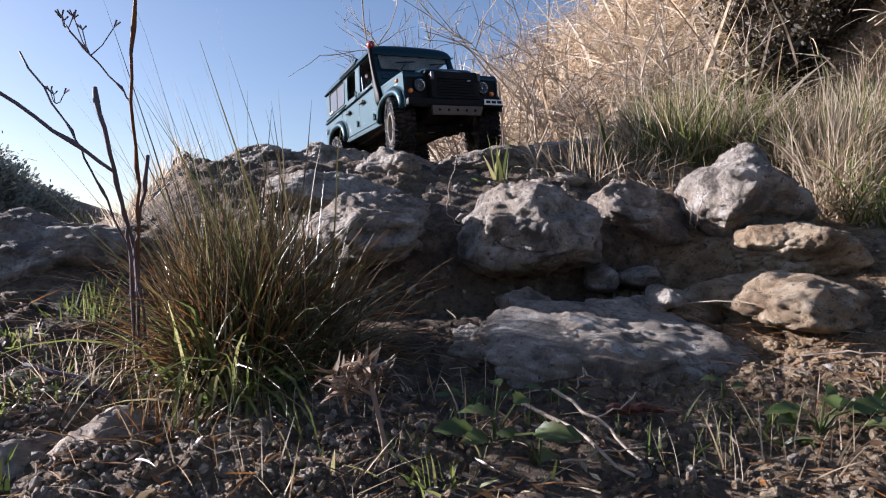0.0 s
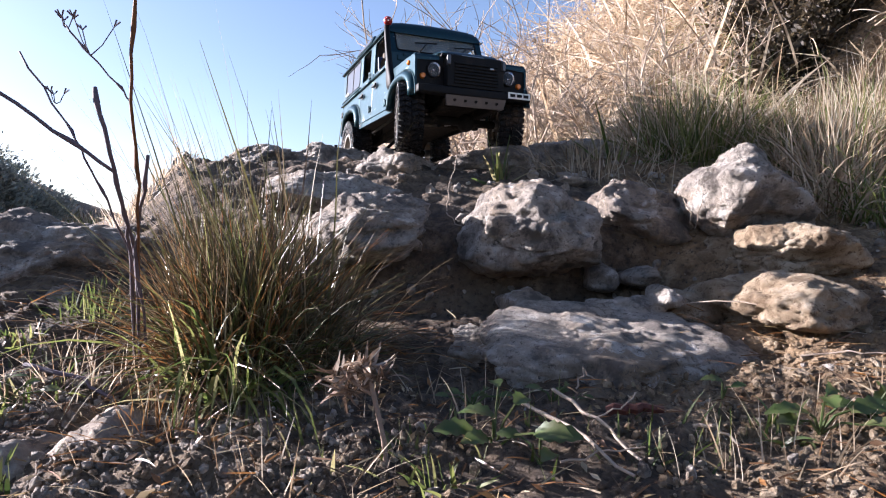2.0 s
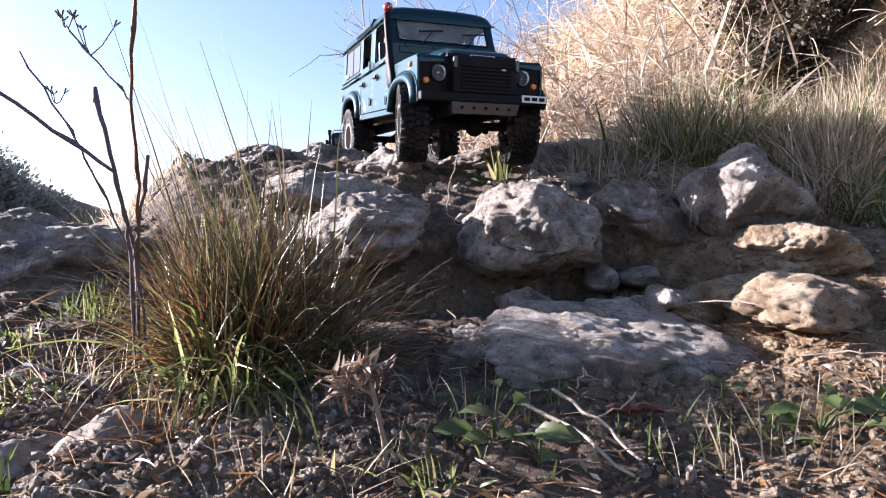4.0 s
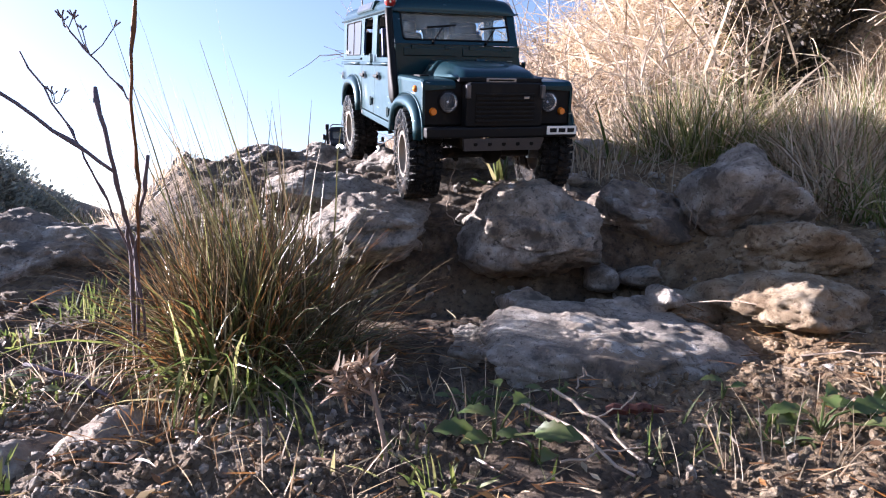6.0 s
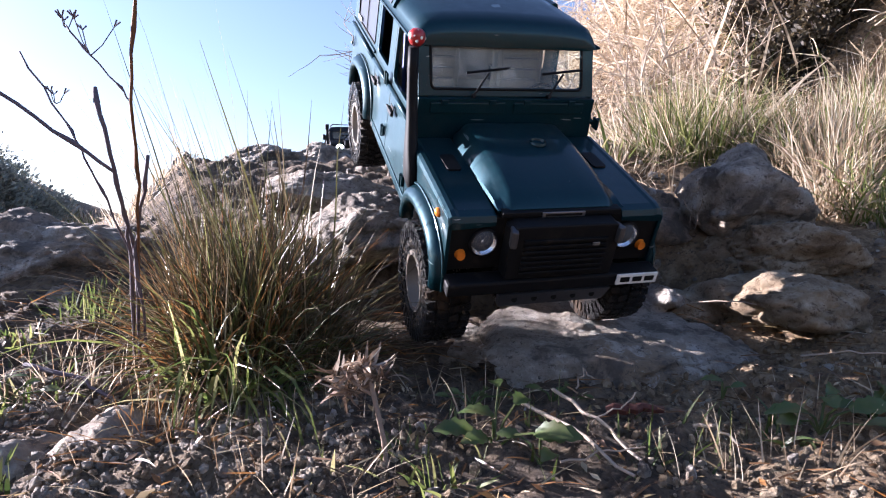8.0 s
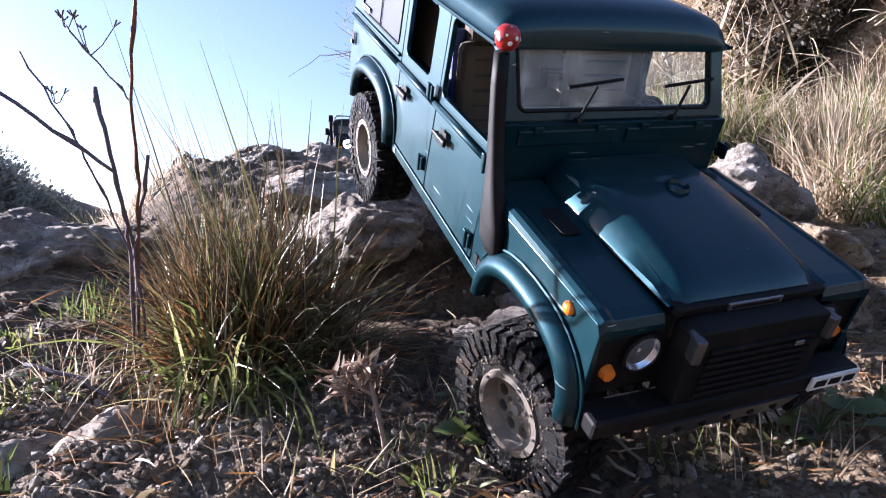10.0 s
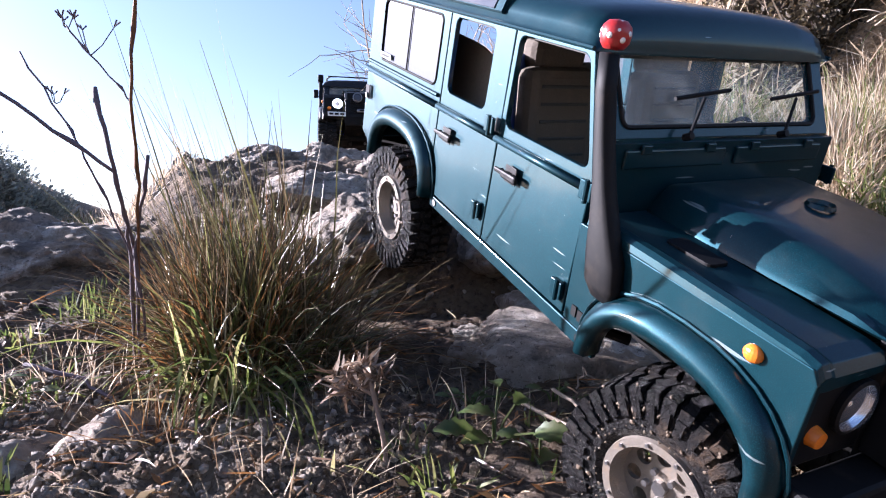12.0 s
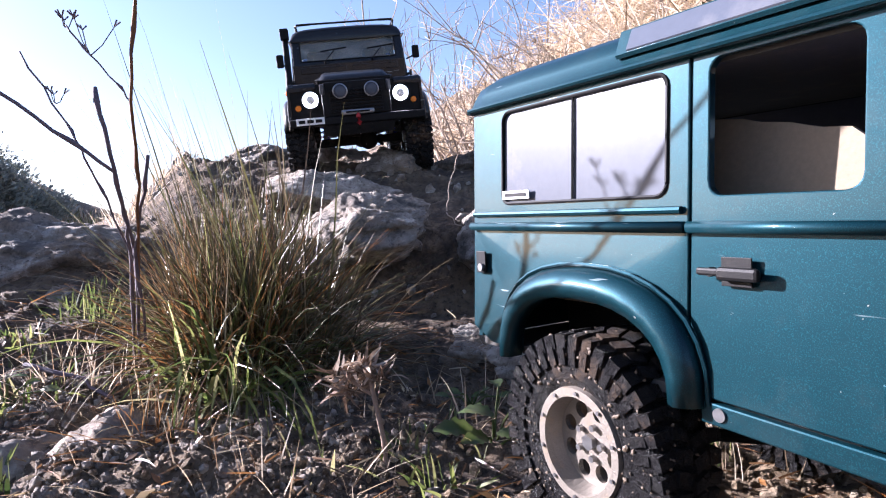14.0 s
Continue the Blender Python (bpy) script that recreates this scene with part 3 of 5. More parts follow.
        p("crease", pipe(bmesh.new(), [(-0.365, side * 0.0852, 0.1215), (-0.230, side * 0.0852, 0.1215)], 0.0021, 10), paint, quarter, smooth=True)
        bm = boxed(-0.2235, -0.040, side * 0.0850 - 0.0017, side * 0.0850 + 0.0017, 0.0487, 0.0564, 0.0007)
        for v in bm.verts:
            v.co.z += hem(v.co.x) - 0.0575
        p("sill", bm, paint)
        for bx in (-0.216, -0.051):
            p("sill_plug", rod(bmesh.new(), (bx, side * 0.0862, hem(bx) - 0.0045), (bx, side * 0.0874, hem(bx) - 0.0045), 0.0024, 14), STEEL if bx < -0.1 else BLACK)
        # front wing
        out = [(-0.0660, 0.1055), (-0.0660, 0.0515), (-0.0395, 0.0505)] + arch(0.0060, 0.0505, 0.0450, 0.0800)[::-1] + [(0.0575, 0.0505), (0.0590, 0.0540), (0.0590, 0.1010), (0.0560, 0.1055)]
        wing = p("wing", panel(out, [], lambda x, z, d: Vector((x, side * (0.0858 - d), z)), 0.003), paint, bevel=0.0006)
        rings = []
        for x, dz in ((-0.0620, 0.0015), (-0.02, 0.001), (0.02, 0.0), (0.050, -0.0012), (0.0565, -0.0025), (0.0590, -0.0065)):
            rings.append([Vector((x, side * y, z + dz)) for y, z in ((0.0858, 0.1045), (0.0852, 0.1078), (0.0832, 0.1096), (0.0800, 0.1100), (0.0775, 0.1092), (0.0640, 0.1092), (0.0500, 0.1092), (0.0500, 0.1060), (0.0800, 0.1040))])
        p("wing_top", loft(bmesh.new(), rings), paint, wing, smooth=False, bevel=0.0004)
        vent = rounded(-0.030, -0.004, 0.057, 0.069, 0.003)
        bm = panel(vent, [], lambda x, y, d: Vector((x, side * y, 0.1112 - d)), 0.0018)
        p("wing_vent", bm, BLACK, wing, "raised black vent plate", bevel=0.0004)
        # flares over the wheels
        for cx, zb, half, top, nm in ((-0.280, 0.060, 0.047, 0.0925, "rear_flare"), (0.0060, 0.0505, 0.0450, 0.0800, "front_flare")):
            inner, outer = arch(cx, zb, half, top), arch(cx, zb, half + 0.0110, top + 0.0125)
            rings = []
            for (ix, iz), (ox, oz) in zip(inner, outer):
                mx, mz = (ix * 0.45 + ox * 0.55), (iz * 0.45 + oz * 0.55)
                rings.append([Vector((ix, side * 0.0845, iz)), Vector((ix, side * 0.0925, iz)), Vector((mx * 0.6 + ix * 0.4, side * 0.0945, mz * 0.6 + iz * 0.4)),
                              Vector((mx, side * 0.0940, mz)), Vector((mx * 0.4 + ox * 0.6, side * 0.0915, mz * 0.4 + oz * 0.6)), Vector((ox, side * 0.0880, oz)), Vector((ox, side * 0.0845, oz))])
            p(nm, loft(bmesh.new(), rings), paint, quarter if "rear" in nm else wing, smooth=True)
            lip = [Vector((ox * 1.0 + (ox - cx) * 0.03, side * 0.0868, oz + 0.0012)) for ox, oz in outer]
            p("flare_bead", pipe(bmesh.new(), lip, 0.0009, 6), paint, quarter if "rear" in nm else wing)
        lampo = p("side_repeater", bmesh.new(), ORANGE, wing, "orange side repeater lens")
        bm = bmesh.new()
        bmesh.ops.create_uvsphere(bm, u_segments=16, v_segments=10, radius=1, matrix=Matrix.Translation((0.0355, side * 0.0862, 0.0985)) @ Matrix.Diagonal((0.0040, 0.0030, 0.0033, 1)))
        bm.to_mesh(lampo.data)
        bm.free()
        if side < 0:
            for k in range(3):
                p("badge_bar", boxed(-0.060 + 0.0048 * k, -0.0565 + 0.0048 * k, -0.0866, -0.0856, 0.0605 - 0.0006 * k, 0.0660 - 0.0006 * k), BLACK, wing)
        # headlamp panel, lamp, indicators
        front = p("lamp_panel", boxed(0.0500, 0.0570, side * 0.0420, side * 0.0835, 0.0640, 0.1055, 0.0015), trim)
        rim_ring = [(0.0125, -0.0010), (0.0128, 0.0020), (0.0112, 0.0026), (0.0106, 0.0), (0.0125, -0.0010)]
        lamp = p("headlamp", revolve(bmesh.new(), rim_ring, 32), BLACK if blue else STEEL, None, "round headlamp" if blue else "round lit headlamp")
        lamp.matrix_basis = pose(0.0575, side * 0.0575, 0.0868, 0, 0, -90) @ Matrix.Diagonal((0.86, 1, 0.86, 1))
        bowl = revolve(bmesh.new(), [(0.0112, 0.0022), (0.0098, -0.0002), (0.0072, -0.0022), (0.0042, -0.0030), (0.0030, -0.0012), (0.0, 0.0002)] if blue else [(0.0112, 0.0022), (0.0095, 0.0004), (0.0050, -0.001), (0.0, -0.0012)], 32)
        p("reflector", bowl, CHROME if blue else LIT, lamp, smooth=True)
        p("lens", revolve(bmesh.new(), [(0.0112, 0.0022), (0.0090, 0.0040), (0.0050, 0.0052), (0.0, 0.0055)], 32), LENS, lamp, smooth=True)
        bm = rod(bmesh.new(), (0.0565, side * 0.0738, 0.0775), (0.0605, side * 0.0738, 0.0775), 0.0042, 18, 0.0032)
        p("indicator", bm, ORANGE, front, "round orange indicator")
        # interior seats
        seat = p("seat", boxed(-0.150, -0.108, side * 0.020, side * 0.066, 0.080, 0.100, 0.006), BEIGE)
        p("seat_back", boxed(-0.164, -0.146, side * 0.018, side * 0.068, 0.095, 0.160, 0.006, Matrix.Rotation(-0.12, 4, "Y")), BEIGE, seat)
        for k in range(6):
            z = 0.103 + 0.0095 * k
            p("seat_rib", rod(bmesh.new(), (-0.1462 - 0.12 * (z - 0.1275), side * 0.026, z), (-0.1462 - 0.12 * (z - 0.1275), side * 0.060, z), 0.0011, 6), LINING, seat)
        p("headrest", boxed(-0.173, -0.157, side * 0.024, side * 0.062, 0.156, 0.1745, 0.005), BEIGE, seat)
        p("seat_edge", boxed(-0.168, -0.163, side * 0.050, side * 0.070, 0.095, 0.165, 0.002, Matrix.Rotation(-0.12, 4, "Y")), BLUE, seat, "blue seat edge trim")
        # underside
        p("chassis_rail", boxed(-0.345, 0.060, side * 0.030, side * 0.042, 0.040, 0.052, 0.002), MATT)
        p("rock_slider", pipe(bmesh.new(), [(-0.220, side * 0.058, 0.050), (-0.205, side * 0.066, 0.049), (-0.060, side * 0.066, 0.049), (-0.045, side * 0.058, 0.050)], 0.003, 8), MATT)
        for ax in (0.012, -0.280):
            shock = p("shock_absorber", rod(bmesh.new(), (ax - 0.012, side * 0.046, 0.030), (ax - 0.018, side * 0.040, 0.090), 0.0028, 10), STEEL)
            coil = [Vector((ax - 0.012 - 0.006 * k / 64, side * (0.046 - 0.006 * k / 64), 0.036 + 0.046 * k / 64)) + Vector((0.0058 * math.cos(k * 0.75), 0.0058 * math.sin(k * 0.75), 0)) for k in range(65)]
            p("spring", pipe(bmesh.new(), coil, 0.0009, 5), MATT if blue else SHOCK_BLUE, shock)
            p("link_arm", rod(bmesh.new(), (ax, side * 0.030, 0.024), (ax - 0.09 if ax > 0 else ax + 0.09, side * 0.022, 0.042), 0.0028, 8), MATT)
        p("inner_arch", boxed(-0.335, -0.222, side * 0.044, side * 0.046, 0.05, 0.118), MATT)
        p("inner_arch", boxed(-0.045, 0.052, side * 0.044, side * 0.046, 0.05, 0.104), MATT)
        p("arch_top", boxed(-0.335, -0.222, side * 0.044, side * 0.0825, 0.1165, 0.1185), MATT)

    # roof
    prof = [(0.0828, 0.1795), (0.0832, 0.1815), (0.0812, 0.1830), (0.0800, 0.1880), (0.0765, 0.1935), (0.0700, 0.1970), (0.0560, 0.1990), (0.030, 0.2002), (0.0, 0.2006)]
    prof = prof + [(-y, z) for y, z in prof[-2::-1]]
    rings = []
    for x, k in ((-0.3685, 0.0), (-0.3675, 0.55), (-0.3640, 0.85), (-0.355, 0.97), (-0.33, 1.0), (-0.20, 1.0), (-0.11, 0.98), (-0.092, 0.90), (-0.087, 0.72), (-0.0830, 0.35), (-0.0822, 0.1)):
        rings.append([Vector((x, y * (1 if z < 0.184 else 0.985 + 0.015 * k), 0.1795 + (z - 0.1795) * k)) for y, z in prof] + [Vector((x, -0.07, 0.1785)), Vector((x, 0.07, 0.1785))])
    roof = p("roof", loft(bmesh.new(), rings), paint, smooth=True)
    mod = roof.modifiers.new("edge", "EDGE_SPLIT")
    mod.split_angle = radians(50)
    for side in (-1, 1):
        p("gutter", pipe(bmesh.new(), [(-0.366, side * 0.0838, 0.1808), (-0.082, side * 0.0838, 0.1808)], 0.0011, 6), paint, roof)
        if blue:
            rr = [[Vector((x, side * y, z)) for y, z in ((0.0822, 0.1855), (0.0830, 0.1868), (0.0790, 0.1962), (0.0770, 0.1968), (0.0720, 0.1960), (0.0770, 0.186))] for x in (-0.262, -0.258, -0.172, -0.166)]
            light = p("roof_light", loft(bmesh.new(), rr), paint, roof, "raised roof side light")
            rr = [[Vector((x, side * y, z)) for y, z in ((0.0828, 0.1872), (0.0834, 0.1878), (0.0797, 0.1956), (0.0789, 0.1952))] for x in (-0.256, -0.174)]
            p("pane", loft(bmesh.new(), rr), SKY_PANE, light)

    # rear wall
    out = [(-0.083, 0.064), (0.083, 0.064), (0.083, 0.122), (0.080, 0.180), (-0.080, 0.180), (-0.083, 0.122)]
    p("rear_wall", panel(out, [rounded(-0.050, 0.050, 0.133, 0.172, 0.006)], lambda y, z, d: Vector((-0.366 + d, y, z)), 0.003), paint)

    # windscreen and bulkhead
    def slope(y, z, d):
        return Vector((-0.0685 - 0.0195 * (z - 0.146) / 0.040 - d, y, z))

    out = [(-0.0800, 0.1435), (0.0800, 0.1435), (0.0790, 0.1850), (-0.0790, 0.1850)]
    screen = p("windscreen_frame", panel(out, [rounded(-0.0685, 0.0685, 0.1490, 0.1820, 0.004)], slope, 0.0045), paint, bevel=0.0008)
    glass = p("windscreen", panel(rounded(-0.0687, 0.0687, 0.1488, 0.1822, 0.004), [], lambda y, z, d: slope(y, z, d + 0.0018), 0.0008), SCREEN, screen, "clear windscreen glass")
    glass.visible_shadow = False
    ring = [slope(y, z, -0.0003) for y, z in rounded(-0.0687, 0.0687, 0.1488, 0.1822, 0.004)]
    p("screen_seal", pipe(bmesh.new(), ring + [ring[0]], 0.0011, 6), BLACK, screen)
    bulk = p("bulkhead", panel([(-0.0800, 0.1080), (0.0800, 0.1080), (0.0805, 0.1430), (-0.0805, 0.1430)], [], lambda y, z, d: Vector((-0.0640 - d, y, z)), 0.006), paint, bevel=0.0008)
    for y0, y1 in ((-0.070, -0.004), (0.004, 0.070)):
        p("vent_flap", boxed(-0.0648, -0.0625, y0, y1, 0.1310, 0.1400, 0.0008), paint, bulk)
        for y in (y0 + 0.012, y1 - 0.012):
            p("flap_hinge", boxed(-0.0636, -0.0614, y - 0.003, y + 0.003, 0.1380, 0.1425, 0.0006), paint, bulk)
    for y, sgn in ((-0.034, 1), (0.034, 1)):
        bm = bmesh.new()
        rod(bm, (-0.064, y, 0.1450), (-0.0595, y, 0.1470), 0.0018, 8)
        rod(bm, (-0.0610, y, 0.1470), (-0.0700, y + 0.014, 0.1620), 0.0009, 6)
        wiper = p("wiper", bm, BLACK)
        p("wiper_blade", rod(bmesh.new(), (-0.0695, y - 0.006, 0.1618), (-0.0715, y + 0.032, 0.1655), 0.0011, 6), BLACK, wiper)

    # bonnet
    rings = []
    for x, h, w in ((-0.0635, 0.1225, 0.94), (-0.050, 0.1270, 1.0), (-0.02, 0.1265, 1.0), (0.02, 0.1230, 1.0), (0.043, 0.1185, 1.0), (0.0530, 0.1150, 1.0), (0.0570, 0.1108, 1.0)):
        top = [(0.0500, 0.1100), (0.0492, 0.1125 if h > 0.1150 else 0.1105), (0.0440, h - 0.0055), (0.0400, h - 0.0012), (0.0360, h), (0.020, h + 0.0002), (0.0, h + 0.0005)]
        sec = [(y, min(z, h)) for y, z in top] + [(-y, min(z, h)) for y, z in top[-2::-1]]
        rings.append([Vector((x, y * w, z)) for y, z in sec] + [Vector((x, -0.046, 0.1075)), Vector((x, 0.046, 0.1075))])
    bonnet = p("bonnet", loft(bmesh.new(), rings), paint, smooth=True)
    mod = bonnet.modifiers.new("edge", "EDGE_SPLIT")
    mod.split_angle = radians(42)
    if blue:
        p("bonnet_ring", revolve(bmesh.new(), [(0.0052, -0.0006), (0.0060, 0.0012), (0.0068, -0.0006), (0.0052, -0.0006)], 24), paint, bonnet).matrix_basis = pose(-0.015, 0.008, 0.1270, 90)
    p("bonnet_lip", boxed(0.0530, 0.0605, -0.0470, 0.0470, 0.1058, 0.1102, 0.001), BLACK, bonnet)
    if blue:
        p("nameplate", boxed(0.0600, 0.0613, -0.0170, 0.0170, 0.1060, 0.1098, 0.0003), STEEL, bonnet, "small silver nameplate with a dark bar")
        p("nameplate_bar", boxed(0.0611, 0.0616, -0.0145, 0.0145, 0.1071, 0.1087), BLACK, bonnet)

    # grille box
    ring = [[Vector((x, y, z)) for y, z in ((-0.0430, 0.0640), (0.0430, 0.0640), (0.0430, 0.1020), (0.0385, 0.1058), (-0.0385, 0.1058), (-0.0430, 0.1020))] for x in (0.0580, 0.0725)]
    grille = p("grille_surround", loft(bmesh.new(), ring), BLACK, bevel=0.0012)
    for k in range(7):
        z = 0.0685 + 0.0042 * k
        p("grille_slat", boxed(0.0715, 0.0745, -0.0330, 0.0330, z, z + 0.0022, 0.0004), BLACK, grille)
    for side in (-1, 1):
        p("grille_corner", boxed(0.0660, 0.0760, side * 0.0385, side * 0.0435, 0.0910, 0.1040, 0.0012, Matrix.Rotation(0.25 * side, 4, "Z")), DARK_STEEL, grille)
    if blue:
        p("grille_badge", boxed(0.0742, 0.0752, 0.0200, 0.0260, 0.0905, 0.0930, 0.0004), STEEL, grille, "small oval badge")

    # bumper
    bumper = p("bumper", boxed(0.0585, 0.0740, -0.0860, 0.0860, 0.0530, 0.0635, 0.0020), BLACK)
    ring = [[Vector((0.0745 - 0.004 * k, y * (1 - 0.06 * k), 0.0525 - 0.0125 * k)) for y in (-0.046, 0.046)] + [Vector((0.0700 - 0.004 * k, y * (1 - 0.06 * k), 0.0525 - 0.0125 * k)) for y in (0.046, -0.046)] for k in (0, 1)]
    skid = p("skid_plate", loft(bmesh.new(), ring), DARK_STEEL if blue else BLACK, bumper, "drilled steel skid plate")
    for k in range(5):
        y = -0.032 + 0.016 * k
        # solid disc, its black standing in for the shade inside a hole
        p("plate_hole", rod(bmesh.new(), (0.0705, y, 0.0465), (0.0733, y, 0.0470), 0.0022, 12), MATT, skid)
    py = 0.0660 if blue else -0.0600
    plate = p("number_plate", boxed(0.0745, 0.0760, py - 0.0175, py + 0.0175, 0.0555, 0.0640, 0.0003), WHITE, bumper, "white number plate with dark bars")
    for k in range(3):
        p("plate_bar", boxed(0.0757, 0.0763, py - 0.0145 + 0.0105 * k, py - 0.0065 + 0.0105 * k, 0.0577, 0.0618), BLACK, plate)
    if not blue:
        for side in (-1, 1):
            spot = p("spot_lamp", revolve(bmesh.new(), [(0.0090, -0.004), (0.0094, 0.003), (0.0082, 0.0036), (0.0078, 0.001), (0.0, 0.0002), (0.0, -0.008), (0.0060, -0.007), (0.0090, -0.004)], 28), STEEL, None, "round chrome spot lamp")
            spot.matrix_basis = pose(0.0790, side * 0.0195, 0.0935, 0, 0, -90)
            p("spot_lens", revolve(bmesh.new(), [(0.0080, 0.002), (0.0050, 0.0036), (0.0, 0.0042)], 24), SKY_PANE, spot)
            arm = p("mirror_arm", rod(bmesh.new(), (-0.064, side * 0.083, 0.142), (-0.060, side * 0.094, 0.146), 0.0012, 6), BLACK)
            p("mirror", boxed(-0.064, -0.057, side * 0.0920, side * 0.1020, 0.142, 0.160, 0.002), BLACK, arm)
            p("rack_rail", pipe(bmesh.new(), [(-0.35, side * 0.072, 0.2030), (-0.10, side * 0.072, 0.2030), (-0.088, side * 0.066, 0.2030), (-0.086, side * 0.05, 0.2030)], 0.0017, 8), BLACK)
            for x in (-0.33, -0.22, -0.11):
                p("rack_foot", rod(bmesh.new(), (x, side * 0.072, 0.195), (x, side * 0.072, 0.2030), 0.0014, 6), BLACK)
        for x in (-0.35, -0.28, -0.21, -0.15, -0.086):
            p("rack_bar", rod(bmesh.new(), (x, -0.07, 0.2030), (x, 0.07, 0.2030), 0.0014, 6), BLACK)
        winch = p("winch_fairlead", boxed(0.0760, 0.0800, -0.0210, 0.0210, 0.0640, 0.0705, 0.0025), STEEL, None, "polished fairlead with a red hook")
        p("fairlead_slot", boxed(0.0795, 0.0804, -0.0150, 0.0150, 0.0662, 0.0684, 0.0003), MATT, winch)
        p("hook", pipe(bmesh.new(), [(0.0805, 0.0, 0.065), (0.0825, 0.0, 0.060), (0.0815, 0.0, 0.054), (0.0800, 0.001, 0.051)], [0.0015, 0.0035, 0.0036, 0.0015], 8), RED, winch, "red hook")

    # snorkel
    sy = -0.0880
    rings = []
    for x0, x1, z, w in ((-0.047, -0.033, 0.0800, 0.0030), (-0.052, -0.030, 0.0860, 0.0050), (-0.0545, -0.0320, 0.0980, 0.0054), (-0.0560, -0.0400, 0.1120, 0.0050), (-0.0600, -0.0490, 0.1280, 0.0045), (-0.0650, -0.0560, 0.1480, 0.0043), (-0.0695, -0.0610, 0.1660, 0.0042), (-0.0715, -0.0635, 0.1810, 0.0040)):
        cx, hx = (x0 + x1) / 2, (x1 - x0) / 2
        rings.append([Vector((cx + hx * math.copysign(abs(math.cos(a)) ** 0.7, math.cos(a)), sy + 0.001 * (z > 0.12) + w * math.copysign(abs(math.sin(a)) ** 0.7, math.sin(a)), z)) for a in (2 * math.pi * k / 16 for k in range(16))])
    snorkel = p("snorkel", loft(bmesh.new(), rings), BLACK, None, "black plastic air snorkel", smooth=True)
    if blue:
        cap = p("snorkel_cap", revolve(bmesh.new(), [(0.0, -0.0056), (0.0046, -0.0052), (0.0062, -0.0028), (0.0068, 0.0006), (0.0062, 0.0038), (0.0040, 0.0060), (0.0, 0.0066)], 28), RED, snorkel, "red toadstool cap with white dots", smooth=True)
        cap.matrix_basis = pose(-0.0682, -0.0850, 0.1880, 90)
        rng = random.Random(3)
        for k in range(15):
            a, e = k * 2.39996, math.asin(0.96 - 1.25 * (k + 0.5) / 15)
            d = Vector((math.cos(a) * math.cos(e), math.sin(a) * math.cos(e), math.sin(e)))
            bm = bmesh.new()
            bmesh.ops.create_uvsphere(bm, u_segments=10, v_segments=6, radius=1.0, matrix=Matrix.Translation((-0.0682 + d.x * 0.0063, -0.0850 + d.y * 0.0063, 0.1880 + d.z * 0.0058)) @ d.to_track_quat("Z", "Y").to_matrix().to_4x4() @ Matrix.Diagonal((0.0014, 0.0014, 0.0010, 1)))
            p("white_dot", bm, WHITE, snorkel)
    else:
        p("snorkel_cap", boxed(-0.0735, -0.0600, -0.0930, -0.0810, 0.180, 0.196, 0.002), BLACK, snorkel)

    # cabin and underside
    p("cabin_floor", boxed(-0.362, -0.064, -0.0820, 0.0820, 0.0600, 0.0640), LINING)
    p("load_floor", boxed(-0.362, -0.235, -0.0800, 0.0800, 0.1060, 0.1090), LINING)
    p("load_board", panel([(-0.330, 0.085), (-0.172, 0.085), (-0.174, 0.120), (-0.177, 0.136), (-0.182, 0.146), (-0.189, 0.1515), (-0.199, 0.1525), (-0.210, 0.1555), (-0.221, 0.1570), (-0.228, 0.1590), (-0.245, 0.1610), (-0.330, 0.1660)], [], lambda x, z, d: Vector((x, -0.058 + 0.10 * (z - 0.12) + d, z)), 0.002), BOARD, None, "tan cardboard panel inside the cabin")
    p("bench_seat", boxed(-0.232, -0.190, -0.030, 0.060, 0.085, 0.104, 0.006), BEIGE)
    p("bench_back", boxed(-0.246, -0.232, -0.030, 0.066, 0.095, 0.150, 0.006, Matrix.Rotation(-0.10, 4, "Y")), BEIGE)
    p("dashboard", boxed(-0.080, -0.066, -0.0780, 0.0780, 0.108, 0.138, 0.004), LINING)
    p("steering_wheel", revolve(bmesh.new(), [(0.0145, 0.0), (0.0158, 0.0012), (0.0170, 0.0), (0.0158, -0.0012), (0.0145, 0.0)], 24), BLACK).matrix_basis = pose(-0.094, 0.042, 0.130, 0, 25, 90)
    p("roof_lining", boxed(-0.360, -0.088, -0.076, 0.076, 0.1762, 0.1782), LINING)
    p("engine_tray", boxed(-0.060, 0.058, -0.0440, 0.0440, 0.052, 0.1060, 0.003), MATT)
    p("belly_plate", boxed(-0.200, -0.050, -0.030, 0.030, 0.036, 0.060, 0.006), MATT)
    for ax in (0.012, -0.280):
        bm = rod(bmesh.new(), (ax, -0.058, 0.031), (ax, 0.058, 0.031), 0.0055, 14)
        axle = p("axle", bm, MATT)
        bm = bmesh.new()
        bmesh.ops.create_uvsphere(bm, u_segments=16, v_segments=10, radius=0.013, matrix=Matrix.Translation((ax, 0.012, 0.031)))
        p("axle_housing", bm, MATT, axle, smooth=True)
    p("drive_shaft", rod(bmesh.new(), (-0.262, 0.010, 0.034), (-0.14, 0.004, 0.044), 0.0028, 8), STEEL)
    p("drive_shaft", rod(bmesh.new(), (0.0, 0.010, 0.034), (-0.09, 0.004, 0.044), 0.0028, 8), STEEL)

    # wheels
    first = build_wheel(truck, RIM if blue else DARK_STEEL)
    wheels = [first]
    spots = [(0.013, -0.077, 0), (0.013, 0.077, 180), (-0.281, -0.077, 0), (-0.281, 0.077, 180)]
    for _ in range(3):
        w = copy_thing(first, Matrix.Identity(4))
        wheels.append(w)
